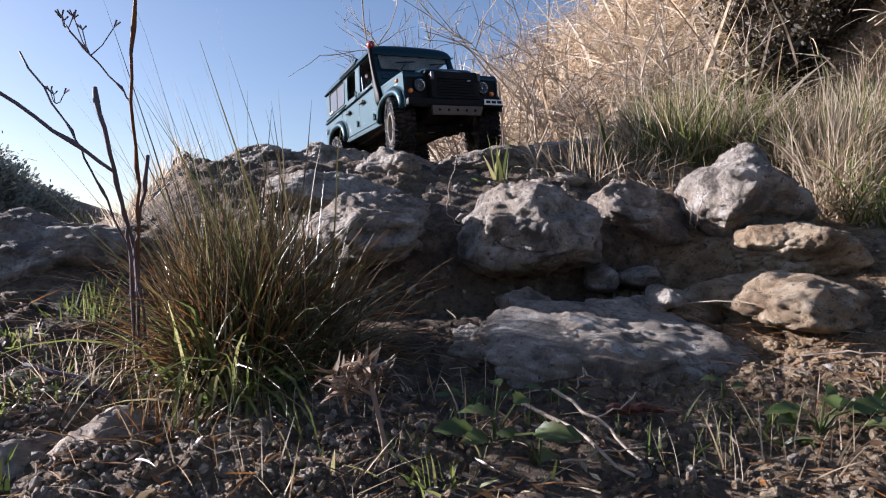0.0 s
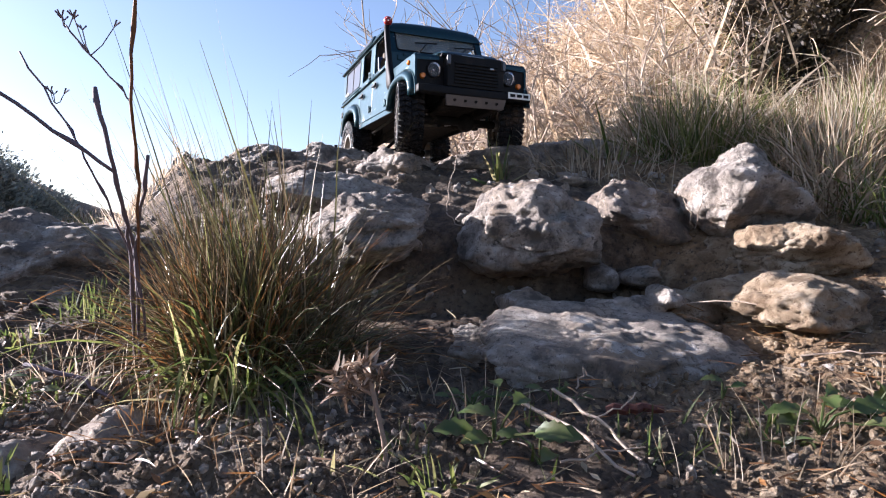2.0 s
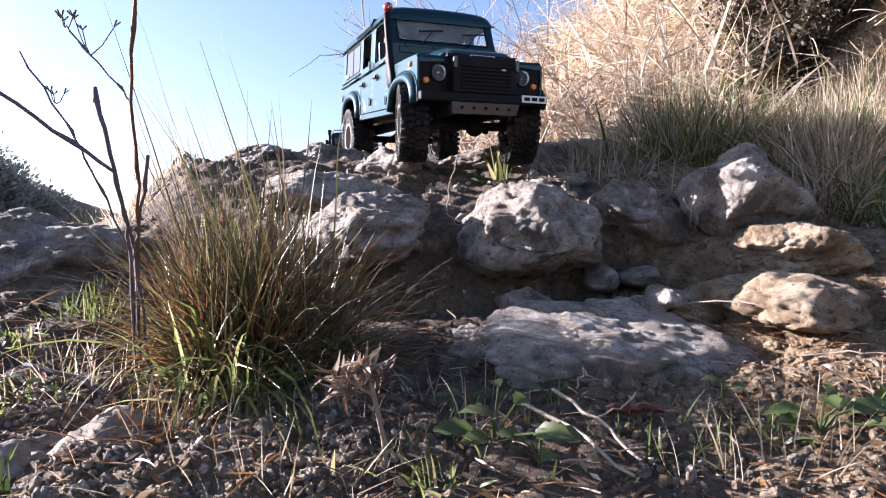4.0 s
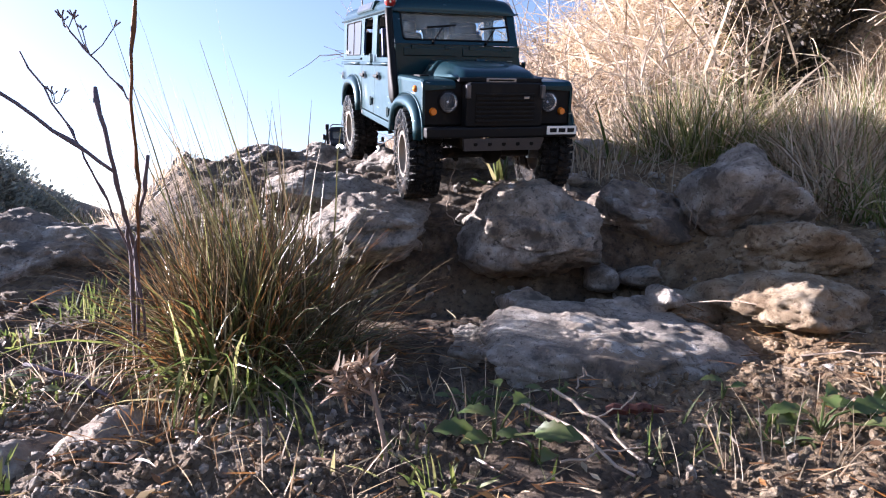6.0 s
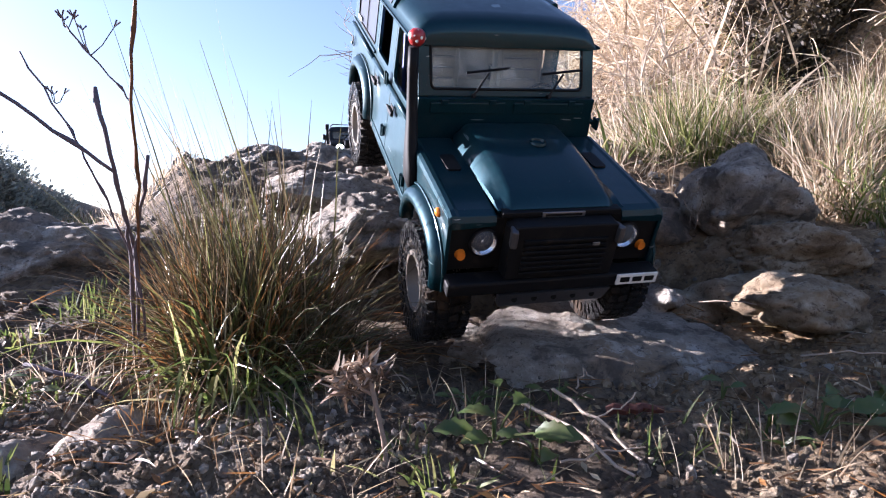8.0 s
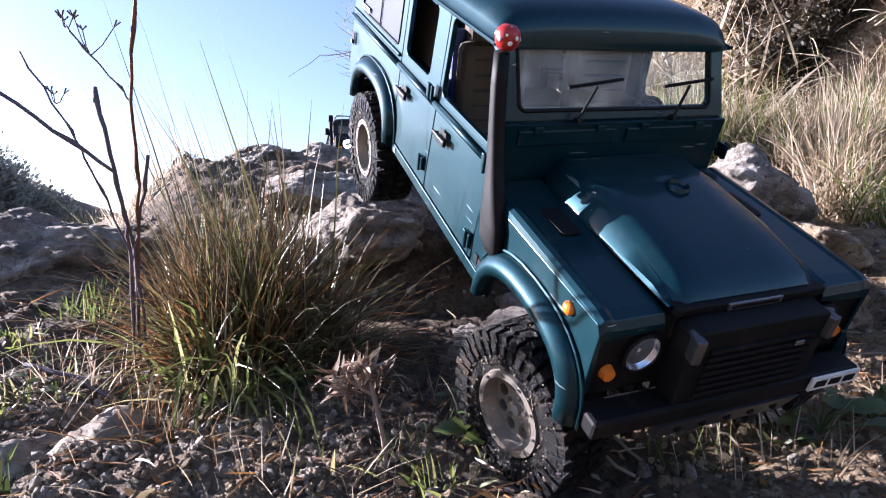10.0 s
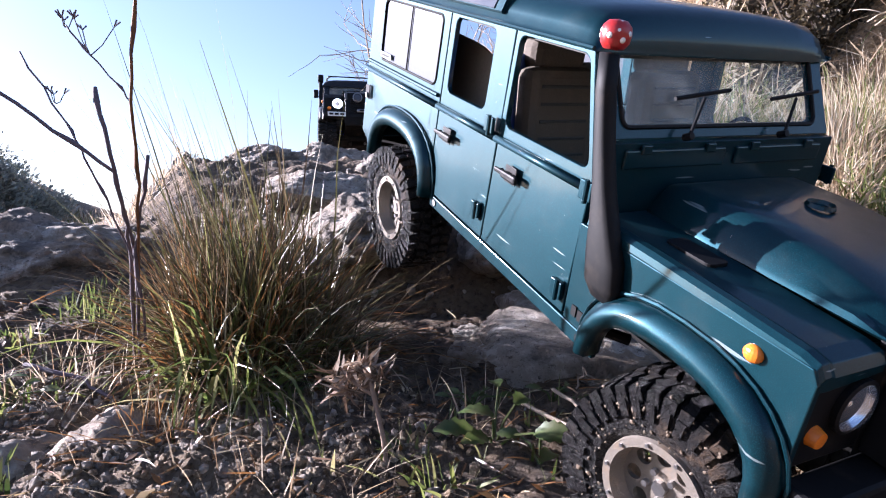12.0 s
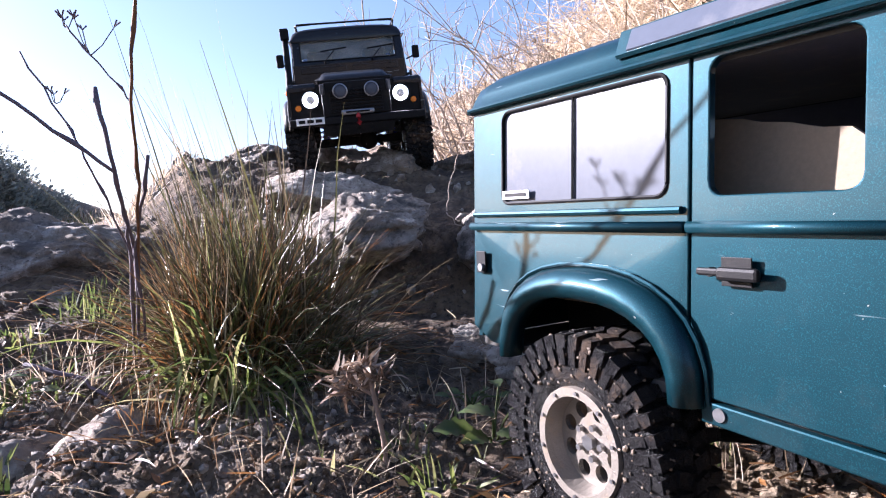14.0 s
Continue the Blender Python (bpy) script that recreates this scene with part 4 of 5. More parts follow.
    for w, (x, y, turn) in zip(wheels, spots):
        w.matrix_basis = pose(x, y, 0.031, 0, 0, turn)
    return truck, [(w, *s) for w, s in zip(wheels, spots)]


blue_truck, blue_wheels = build_truck(TEAL, BLACK, "teal metallic toy off-road wagon with a black snorkel", True)
black_truck, black_wheels = build_truck(COAL, BLACK, "black toy off-road wagon with lit headlamps and roof rack", False)


# ---- plants ----
def leaf_material(name, stops, rough=0.6, through=0.45):
    m, n, l, b = bare(name, rough)
    g = n.new("ShaderNodeNewGeometry")
    col = ramp(n, l, g.outputs["Random Per Island"], stops)
    fine = noise_tex(n, l, g.outputs["Position"], 90, 4, 0.6)
    col = mix(n, l, ramp(n, l, fine, [(0.45, (0, 0, 0)), (0.75, (0.5, 0.5, 0.5))]), col, (0.16, 0.11, 0.06))
    l.new(col, b.inputs["Base Color"])
    t = n.new("ShaderNodeBsdfTranslucent")
    l.new(col, t.inputs["Color"])
    share = n.new("ShaderNodeMixShader")
    share.inputs["Fac"].default_value = through
    l.new(b.outputs["BSDF"], share.inputs[1])
    l.new(t.outputs["BSDF"], share.inputs[2])
    l.new(share.outputs["Shader"], n["Material Output"].inputs["Surface"])
    return m


TUSSOCK = leaf_material("tussock_blades", [(0.0, (0.035, 0.022, 0.015)), (0.35, (0.075, 0.055, 0.025)), (0.58, (0.085, 0.090, 0.030)), (0.78, (0.13, 0.12, 0.045)), (0.90, (0.26, 0.19, 0.11)), (1.0, (0.38, 0.14, 0.04))], 0.38, 0.25)
RUSSET = leaf_material("russet_blades", [(0.0, (0.07, 0.04, 0.02)), (0.35, (0.20, 0.09, 0.03)), (0.55, (0.34, 0.15, 0.04)), (0.75, (0.30, 0.22, 0.11)), (1.0, (0.52, 0.42, 0.28))], 0.42, 0.3)
GREEN = leaf_material("green_blades", [(0.0, (0.06, 0.09, 0.02)), (0.5, (0.12, 0.16, 0.04)), (0.8, (0.22, 0.24, 0.07)), (1.0, (0.40, 0.34, 0.18))], 0.5, 0.55)
STRAW = leaf_material("dry_straw", [(0.0, (0.17, 0.11, 0.065)), (0.35, (0.42, 0.32, 0.21)), (0.75, (0.56, 0.46, 0.33)), (1.0, (0.74, 0.65, 0.52))], 0.55, 0.55)
# shrub leaves darkened to carry the shade of the bank's hollow
HOLLOW_BUSH = leaf_material("shade_dark_bush_leaves", [(0.0, (0.022, 0.016, 0.010)), (0.6, (0.045, 0.036, 0.02)), (1.0, (0.10, 0.08, 0.045))])
# leaves paled towards grey, so the distance haze is in their colour
HAZED_BUSH = leaf_material("hazed_bush_leaves", [(0.0, (0.20, 0.22, 0.20)), (1.0, (0.42, 0.44, 0.38))])
HERB = leaf_material("broad_leaves", [(0.0, (0.045, 0.075, 0.02)), (0.6, (0.08, 0.115, 0.03)), (1.0, (0.14, 0.16, 0.05))], 0.45, 0.35)
YELLOW_LEAF = leaf_material("fallen_leaf", [(0.0, (0.38, 0.20, 0.03)), (1.0, (0.5, 0.28, 0.05))])
STEM = plain_material("dry_brown_stem", (0.22, 0.10, 0.045), 0.75, 0, 0.5, 60, 0.6, (0.07, 0.05, 0.05), 0.9)
DARK_STEM = plain_material("grey_purple_stem", (0.13, 0.10, 0.12), 0.75, 0, 0.4, 60, 0.5)
PALE_TWIG = plain_material("pale_dead_twig", (0.42, 0.33, 0.25), 0.8, 0, 0.4, 80, 0.6)


def blade(verts, faces, base, way, length, width, droop, rng, segs=5, face=None):
    """One grass blade: a tapering, bending ribbon folded along its middle."""
    d = Vector(way).normalized()
    flat = d.cross(Vector((0, 0, 1)))
    flat = flat.normalized() if flat.length > 1e-4 else Vector((1, 0, 0))
    flat = Matrix.Rotation(rng.uniform(-1.2, 1.2), 3, d) @ flat
    p, k0 = Vector(base), len(verts)
    for i in range(segs + 1):
        w = width * (1 - (i / segs) ** 2 * 0.92) * 0.5
        verts.append(tuple(p - flat * w))
        verts.append(tuple(p + flat * w))
        if i:
            a = k0 + 2 * i
            faces.append((a - 2, a - 1, a + 1, a))
        p = p + d * (length / segs)
        d = (d + Vector((rng.gauss(0, 0.03), rng.gauss(0, 0.03), -droop / segs))).normalized()


def ribbon_mesh(name, verts, faces, material):
    me = bpy.data.meshes.new(name)
    me.from_pydata(verts, [], faces)
    me.materials.append(material)
    me.polygons.foreach_set("use_smooth", [True] * len(me.polygons))
    return me


def tuft(c, spread, count, length, width, lean, droop, material, label, seed, group="grass tufts", bias=(0, 0), stray=0.24):
    rng = random.Random(seed)
    verts, faces = [], []
    for _ in range(count):
        a, r = rng.uniform(0, 2 * math.pi), math.sqrt(rng.random())
        x, y = c[0] + math.cos(a) * r * spread[0], c[1] + math.sin(a) * r * spread[1]
        z = ground_z(x, y) - 0.006 if c[2] is None else c[2]
        tilt = lean * r * rng.uniform(0.3, 1.3) + rng.gauss(0, stray)
        b = a + rng.gauss(0, 0.8)
        way = (math.cos(b) * math.sin(tilt) + bias[0], math.sin(b) * math.sin(tilt) + bias[1], math.cos(tilt))
        ln = length * rng.uniform(0.45, 1.0) * (1.25 if rng.random() < 0.06 else 1)
        blade(verts, faces, (x, y, z), way, ln, width * rng.uniform(0.5, 1.2), droop * rng.uniform(0.3, 1.5), rng)
    ob = new("grass_tuft", ribbon_mesh("grass_tuft", verts, faces, material))
    return tagged(ob, label, "grass", group, "stuff")


tuft((-0.172, 0.560, None), (0.050, 0.045), 1300, 0.166, 0.0016, 0.45, 1.2, TUSSOCK, "dense brown and green tussock with long thin blades", 1, stray=0.48)
tuft((-0.130, 0.600, None), (0.038, 0.040), 230, 0.115, 0.0018, 0.50, 0.8, TUSSOCK, "dense dark tussock drooping over the hollow", 2)
tuft((-0.205, 0.555, None), (0.026, 0.035), 200, 0.125, 0.0015, 0.6, 0.9, RUSSET, "ragged dry tussock with reddish blades", 3)
tuft((-0.165, 0.510, None), (0.050, 0.030), 110, 0.150, 0.0030, 1.1, 2.4, GREEN, "drooping green and yellow blades of the tussock", 4)
tuft((-0.170, 0.530, None), (0.050, 0.040), 380, 0.140, 0.0017, 1.0, 1.7, RUSSET, "drooping reddish dry blades of the tussock", 41)
tuft((-0.100, 0.560, None), (0.040, 0.030), 110, 0.150, 0.0012, 0.9, 1.3, RUSSET, "thin dry blades spreading over the hollow", 5, bias=(0.45, -0.15), stray=0.4)
tuft((-0.150, 0.560, None), (0.050, 0.040), 120, 0.270, 0.0021, 0.32, 0.32, TUSSOCK, "tall thin flowering blades above the tussock", 6, bias=(-0.24, -0.05))
tuft((-0.260, 0.480, None), (0.070, 0.045), 200, 0.042, 0.0012, 1.1, 1.1, STRAW, "short dry grass beside the tussock", 7)
tuft((-0.182, 0.415, None), (0.030, 0.025), 90, 0.060, 0.0012, 1.1, 1.2, RUSSET, "dry reddish blades round the tall stalks", 42)
tuft((-0.155, 0.470, None), (0.040, 0.020), 90, 0.120, 0.0034, 1.15, 2.6, GREEN, "long drooping green blades in front of the tussock", 43)
tuft((-0.120, 0.520, None), (0.050, 0.040), 260, 0.130, 0.0012, 1.3, 1.6, TUSSOCK, "dark tangled blades hanging into the hollow", 44)
tuft((-0.300, 0.460, None), (0.070, 0.050), 90, 0.026, 0.0022, 0.9, 0.9, GREEN, "low green weeds in the soil", 8)
tuft((-0.310, 0.590, None), (0.035, 0.040), 110, 0.036, 0.0020, 0.8, 0.8, GREEN, "low green grass before the shaded rock", 81)
tuft((0.370, 0.960, None), (0.080, 0.050), 700, 0.150, 0.0020, 0.85, 0.7, GREEN, "green tussock mixed with dry blades on the crest", 9)
tuft((0.360, 0.990, None), (0.110, 0.060), 600, 0.165, 0.0018, 0.7, 0.5, STRAW, "pale dry grass on the crest", 10)
tuft((0.510, 0.880, None), (0.090, 0.080), 1000, 0.135, 0.0021, 0.9, 1.0, STRAW, "pale dry grass hanging over the rocks", 11)
tuft((0.560, 0.900, None), (0.110, 0.090), 420, 0.130, 0.0020, 0.8, 0.9, GREEN, "yellow-green grass above the rocks", 12)
tuft((0.455, 0.770, None), (0.035, 0.040), 260, 0.170, 0.0022, 1.0, 2.2, STRAW, "dry grass drooping down the rock face", 13)
tuft((0.480, 0.740, None), (0.030, 0.040), 120, 0.150, 0.0024, 1.0, 1.9, GREEN, "yellow-green grass drooping down the rock face", 14)
tuft((0.700, 1.080, None), (0.230, 0.100), 1100, 0.105, 0.0022, 0.9, 0.9, STRAW, "pale dry grass at the foot of the bank", 15)
tuft((0.640, 1.020, None), (0.200, 0.090), 350, 0.095, 0.0022, 0.6, 0.6, GREEN, "yellow-green grass at the foot of the bank", 16)
tuft((0.215, 0.900, None), (0.10, 0.05), 260, 0.080, 0.0016, 1.1, 1.0, STRAW, "flattened dry grass among the crest rocks", 17)
tuft((-0.430, 0.950, None), (0.07, 0.07), 260, 0.060, 0.0016, 0.7, 0.6, STRAW, "short pale grass on the mound's edge", 18)
tuft((0.075, 0.860, None), (0.012, 0.012), 14, 0.075, 0.0065, 0.8, 0.8, GREEN, "few broad green blades between the rocks", 19)
tuft((0.235, 0.930, None), (0.030, 0.012), 16, 0.085, 0.0060, 1.2, 1.0, GREEN, "few broad green blades on the track's edge", 20)
tuft((0.290, 0.810, None), (0.05, 0.03), 60, 0.085, 0.0013, 1.2, 2.2, STRAW, "dry stems hanging between the rocks", 21)
tuft((-0.05, 0.44, None), (0.12, 0.05), 120, 0.045, 0.0014, 1.3, 0.8, STRAW, "scattered dry blades on the soil", 22)
tuft((0.05, 0.40, None), (0.16, 0.05), 60, 0.035, 0.0020, 0.9, 0.8, GREEN, "sparse green seedlings in the soil", 23)
tuft((0.30, 0.44, None), (0.10, 0.04), 60, 0.035, 0.0013, 1.2, 0.8, STRAW, "scattered dry blades on the soil", 24)


# dry brush and straw all over the bank
def brush(name, count, xr, yr, length, width, material, label, seed, stand=0.7, cut=None, lift=0.0, bend=1.0):
    rng = random.Random(seed)
    verts, faces = [], []
    made = 0
    while made < count:
        x, y = rng.uniform(*xr), rng.uniform(*yr)
        s = (x - 0.38) * 0.86 + (y - 1.15) * 0.36
        if s < (0.02 if cut is None else cut):
            continue
        if y < 1.5 and (abs(x - 0.375) < 0.05 or (y > 1.17 and 0.58 < x < 0.84)):
            continue
        made += 1
        z = ground_z(x, y) + rng.uniform(0, lift)
        way = (rng.gauss(-0.15, stand), rng.gauss(-0.30, stand * 0.8), rng.gauss(0.35, 0.55))
        blade(verts, faces, (x, y, z), way, length * rng.uniform(0.4, 1.0), width * rng.uniform(0.4, 1.2), bend * rng.uniform(0.1, 1.6), rng, 5)
    return tagged(new(name, ribbon_mesh(name, verts, faces, material)), label, "dry brush", kind="stuff")


brush("dry_straw", 9000, (-0.35, 2.2), (1.15, 2.6), 0.24, 0.0040, STRAW, "tangled pale dry straw covering the bank", 31, 1.0, None, 0.10)
brush("dry_straw", 5000, (-0.2, 2.0), (1.15, 2.3), 0.15, 0.0034, STRAW, "matted fine dry straw covering the bank", 32, 1.3, None, 0.14)
brush("dry_straw", 5000, (-0.9, 3.6), (2.3, 3.8), 0.36, 0.0065, STRAW, "tangled pale dry straw on the bank's top", 34, 1.0, None, 0.10)
brush("dry_cane", 1500, (-0.25, 2.0), (1.15, 2.4), 0.34, 0.0085, STRAW, "stiff pale dry canes standing out of the straw", 35, 0.8, None, 0.16, 0.35)
brush("bank_grass", 1600, (0.2, 1.9), (1.15, 2.0), 0.20, 0.0040, GREEN, "green blades growing through the dry straw", 33)


def shrub(name, c, r, count, size, material, label, seed, stems=9):
    """A bush: forked stems and a loose crown of small folded leaves."""
    rng = random.Random(seed)
    base = tagged(new(name), label, "bush")
    base.location = c
    bm = bmesh.new()
    tips = []
    for _ in range(stems):
        a, e = rng.uniform(0, 6.283), rng.uniform(0.5, 1.45)
        tip = Vector((math.cos(a) * math.cos(e) * r[0], math.sin(a) * math.cos(e) * r[1], math.sin(e) * r[2]))
        pipe(bm, [(0, 0, 0), tip * 0.5 + Vector((rng.gauss(0, 0.04), rng.gauss(0, 0.04), 0.02)) * r[2], tip], [0.012 * r[2], 0.008 * r[2], 0.003 * r[2]], 6)
        tips += [tip, tip * 0.75, tip * 0.55]
    part("stem", bm, DARK_STEM, base)["kind"] = "stuff"
    verts, faces = [], []
    for _ in range(count):
        t = rng.choice(tips)
        p = t + Vector((rng.gauss(0, 0.17) * r[0], rng.gauss(0, 0.17) * r[1], rng.gauss(0, 0.16) * r[2]))
        n = Vector((rng.gauss(0, 1), rng.gauss(0, 1), rng.gauss(0, 1))).normalized()
        u = n.orthogonal().normalized()
        w = n.cross(u)
        s = size * rng.uniform(0.5, 1.3)
        k = len(verts)
        for q in (p - u * s, p + w * s * 0.4 + n * s * 0.1, p + u * s, p - w * s * 0.4 + n * s * 0.1):
            verts.append(tuple(q))
        faces.append((k, k + 1, k + 2, k + 3))
    ob = new("crown", ribbon_mesh("crown", verts, faces, material))
    ob.parent = base
    ob["kind"] = "stuff"
    return base


for i, (x, y, r, n) in enumerate([(0.64, 1.27, (0.11, 0.07, 0.16), 4600), (0.75, 1.28, (0.12, 0.07, 0.18), 5200), (0.86, 1.30, (0.13, 0.08, 0.22), 4200), (0.72, 1.40, (0.20, 0.10, 0.22), 4200)]):
    shrub("bank_shrub", (x, y, ground_z(x, y) - 0.07), r, n, 0.008, HOLLOW_BUSH, "shrub growing on the dry bank, leaves darkened as a shaded hollow", 41 + i)
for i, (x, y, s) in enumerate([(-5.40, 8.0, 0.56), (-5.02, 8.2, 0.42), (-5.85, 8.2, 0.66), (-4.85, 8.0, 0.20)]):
    shrub("far_bush", (x, y, ground_z(x, y)), (s, s, s), 2600, 0.035 * s / 0.5, HAZED_BUSH, "bush on the far slope, its leaves paled for haze", 51 + i)
rng = random.Random(61)
vs, fs = [], []
for _ in range(7000):
    x, y = rng.uniform(-8, -3.4), rng.uniform(5.5, 9.5)
    blade(vs, fs, (x, y, ground_z(x, y)), (rng.gauss(0, 0.3), rng.gauss(0, 0.3), 1), rng.uniform(0.08, 0.26), 0.02, rng.uniform(0, 0.8), rng, 3)
tagged(new("far_grass", ribbon_mesh("far_grass", vs, fs, STRAW)), "pale dry grass on the far slope", "grass", kind="stuff")
vs, fs = [], []
for _ in range(6000):
    x, y = rng.uniform(-8, -3.4), rng.uniform(5.5, 9.5)
    blade(vs, fs, (x, y, ground_z(x, y)), (rng.gauss(0, 0.3), rng.gauss(0, 0.3), 1), rng.uniform(0.05, 0.2), 0.025, rng.uniform(0, 0.8), rng, 3)
tagged(new("far_grass", ribbon_mesh("far_grass", vs, fs, GREEN)), "dull green grass on the far slope", "grass", kind="stuff")


# bare twiggy shrubs on the skyline
def twigs(name, c, height, count, material, label, seed, lean=(0, 0), thick=0.0036):
    rng = random.Random(seed)
    bm = bmesh.new()

    def grow(p, d, ln, r, depth):
        pts, q, e = [p], p, d
        for _ in range(3):
            e = (e + Vector((rng.gauss(0, 0.16), rng.gauss(0, 0.16), rng.gauss(0.02, 0.1)))).normalized()
            q = q + e * ln / 3
            pts.append(q)
        pipe(bm, pts, [r, r * 0.85, r * 0.7, r * 0.5], 5)
        if depth:
            for k in range(rng.randint(2, 4)):
                b = pts[rng.randint(1, 3)]
                grow(b, (e + Vector((rng.gauss(0, 0.7), rng.gauss(0, 0.7), rng.gauss(0.1, 0.4)))).normalized(), ln * rng.uniform(0.45, 0.75), r * 0.6, depth - 1)

    for _ in range(count):
        p = Vector((rng.gauss(0, 0.06), rng.gauss(0, 0.06), 0))
        grow(p, Vector((rng.gauss(lean[0], 0.35), rng.gauss(lean[1], 0.3), 1)).normalized(), height * rng.uniform(0.5, 0.9), thick, 3)
    ob = new(name, mesh_of(name, bm, material))
    ob.location = c
    return tagged(ob, label, "shrub")


for i, (x, y, h, n, lean) in enumerate([(0.14, 1.60, 0.42, 9, (-0.2, 0)), (0.05, 1.85, 0.40, 8, (-0.2, 0)), (0.24, 1.50, 0.42, 9, (-0.1, 0)), (0.34, 1.40, 0.36, 6, (-0.1, -0.1)), (0.45, 1.45, 0.34, 5, (0, -0.1)), (-0.33, 2.3, 0.17, 4, (-0.2, 0)), (0.95, 1.35, 0.34, 4, (0, -0.1)), (0.62, 1.40, 0.30, 4, (0.2, -0.1))]):
    twigs("bare_shrub", (x, y, ground_z(x, y) - 0.02), h, n, PALE_TWIG, "bare pale twiggy shrub", 71 + i, lean)


# tall dry stalks with umbels, rooted in the tussock
def stalk(points, r0, r1, material, label, umbels=(), seed=0):
    rng = random.Random(seed)
    top = tagged(new("dry_stalk"), label, "dead plant", "dry stalks")
    pts = [Vector(p) for p in points]
    fine = []
    for a, b in zip(pts, pts[1:]):
        for k in range(4):
            fine.append(a.lerp(b, k / 4) + Vector((rng.gauss(0, 0.0006), rng.gauss(0, 0.0006), 0)))
    fine.append(pts[-1])
    n = len(fine)
    part("stem", pipe(bmesh.new(), fine, [0.50 * r0 + (0.80 * r1 - 0.50 * r0) * i / (n - 1) + (0.0005 if i % 6 == 3 else 0) for i in range(n)], 8), material, top, smooth=True)
    for u, size in umbels:
        bm = bmesh.new()
        for k in range(3):
            a = 0.3 + k * 2.1
            tip = Vector(u) + Vector((math.cos(a) * size * 0.7, math.sin(a) * size * 0.7, size))
            pipe(bm, [u, (Vector(u) + tip) / 2 + Vector((0, 0, -0.002)), tip], [0.0004, 0.0003, 0.0003], 5)
            for j in range(3):
                b = a + j - 1
                pipe(bm, [tip, tip + Vector((math.cos(b) * 0.003, math.sin(b) * 0.003, 0.003))], [0.0003, 0.0005], 4)
        part("umbel", bm, material, top)["kind"] = "stuff"
    return top


stalk([(-0.235, 0.515, 0.095), (-0.2096, 0.455, 0.189), (-0.1838, 0.3990, 0.2380), (-0.1625, 0.3432, 0.2766), (-0.1456, 0.3120, 0.3176), (-0.1368, 0.2926, 0.3368)], 0.0021, 0.0009, STEM, "tall thin reddish-brown dry stalk in the tussock", seed=1)
stalk([(-0.238, 0.510, 0.095), (-0.2135, 0.455, 0.189), (-0.2054, 0.43, 0.215), (-0.1980, 0.40, 0.2465), (-0.2280, 0.39, 0.2697), (-0.2700, 0.38, 0.300)], 0.0022, 0.0014, DARK_STEM, "thick dark dry stalk leaning out of the tussock", seed=2)
stalk([(-0.230, 0.505, 0.095), (-0.2123, 0.455, 0.1965), (-0.1994, 0.41, 0.2336), (-0.1980, 0.39, 0.2637), (-0.2053, 0.39, 0.2953)], 0.0022, 0.0017, DARK_STEM, "broken dark dry stalk in the tussock", seed=3)
stalk([(-0.1625, 0.3432, 0.2766), (-0.1695, 0.3432, 0.2862), (-0.1835, 0.3432, 0.3008), (-0.1957, 0.3432, 0.3162)], 0.0009, 0.0006, DARK_STEM, "thin side branch with dry umbels", [((-0.1830, 0.3432, 0.3003), 0.016), ((-0.1957, 0.3432, 0.3153), 0.004)], 4)
stalk([(-0.230, 0.505, 0.100), (-0.2096, 0.450, 0.190), (-0.2082, 0.41, 0.230), (-0.2167, 0.40, 0.255), (-0.2287, 0.40, 0.2773), (-0.2561, 0.40, 0.3193)], 0.0013, 0.0008, DARK_STEM, "dark dry side stalk with withered buds", [((-0.2340, 0.40, 0.288), 0.006)], 5)
stalk([(-0.222, 0.500, 0.110), (-0.2046, 0.44, 0.200), (-0.1854, 0.41, 0.2354), (-0.1785, 0.40, 0.2567)], 0.0018, 0.0015, DARK_STEM, "short broken dark stalk in the tussock", seed=6)


# dead thistle in front
WEED_STEM = plain_material("withered_stem", (0.30, 0.21, 0.15), 0.75, 0, 0.4, 90, 0.6)


def thistle():
    rng = random.Random(8)
    top = tagged(new("dead_thistle"), "dead grey-brown thistle with a spiky withered head", "dead plant")
    part("stem", pipe(bmesh.new(), [(-0.0285, 0.375, 0.040), (-0.034, 0.380, 0.090), (-0.041, 0.385, 0.118), (-0.046, 0.388, 0.136)], [0.0019, 0.0016, 0.0015, 0.0012], 8), WEED_STEM, top)
    part("stem", pipe(bmesh.new(), [(-0.041, 0.385, 0.115), (-0.052, 0.386, 0.122), (-0.060, 0.388, 0.130)], [0.0011, 0.0010, 0.0008], 6), WEED_STEM, top)
    part("stem", pipe(bmesh.new(), [(-0.030, 0.360, 0.046), (-0.041, 0.362, 0.060), (-0.044, 0.362, 0.078)], [0.0016, 0.0013, 0.0008], 6), PALE_TWIG, top)
    verts, faces = [], []
    for c in ((-0.044, 0.388, 0.131), (-0.062, 0.388, 0.125), (-0.055, 0.386, 0.118), (-0.040, 0.385, 0.124), (-0.051, 0.390, 0.127)):
        for _ in range(26):
            d = (rng.gauss(0, 1), rng.gauss(0, 0.7), rng.gauss(0.35, 0.7))
            blade(verts, faces, Vector(c) + Vector((rng.gauss(0, 0.003), 0, rng.gauss(0, 0.002))), d, rng.uniform(0.006, 0.018), 0.0026, rng.uniform(-1.2, 1.6), rng, 4)
    ob = new("head", ribbon_mesh("head", verts, faces, leaf_material("withered_thistle", [(0.0, (0.12, 0.075, 0.05)), (0.5, (0.26, 0.17, 0.11)), (1.0, (0.56, 0.46, 0.36))], 0.7, 0.2)))
    ob.parent = top
    ob["kind"] = "stuff"


thistle()


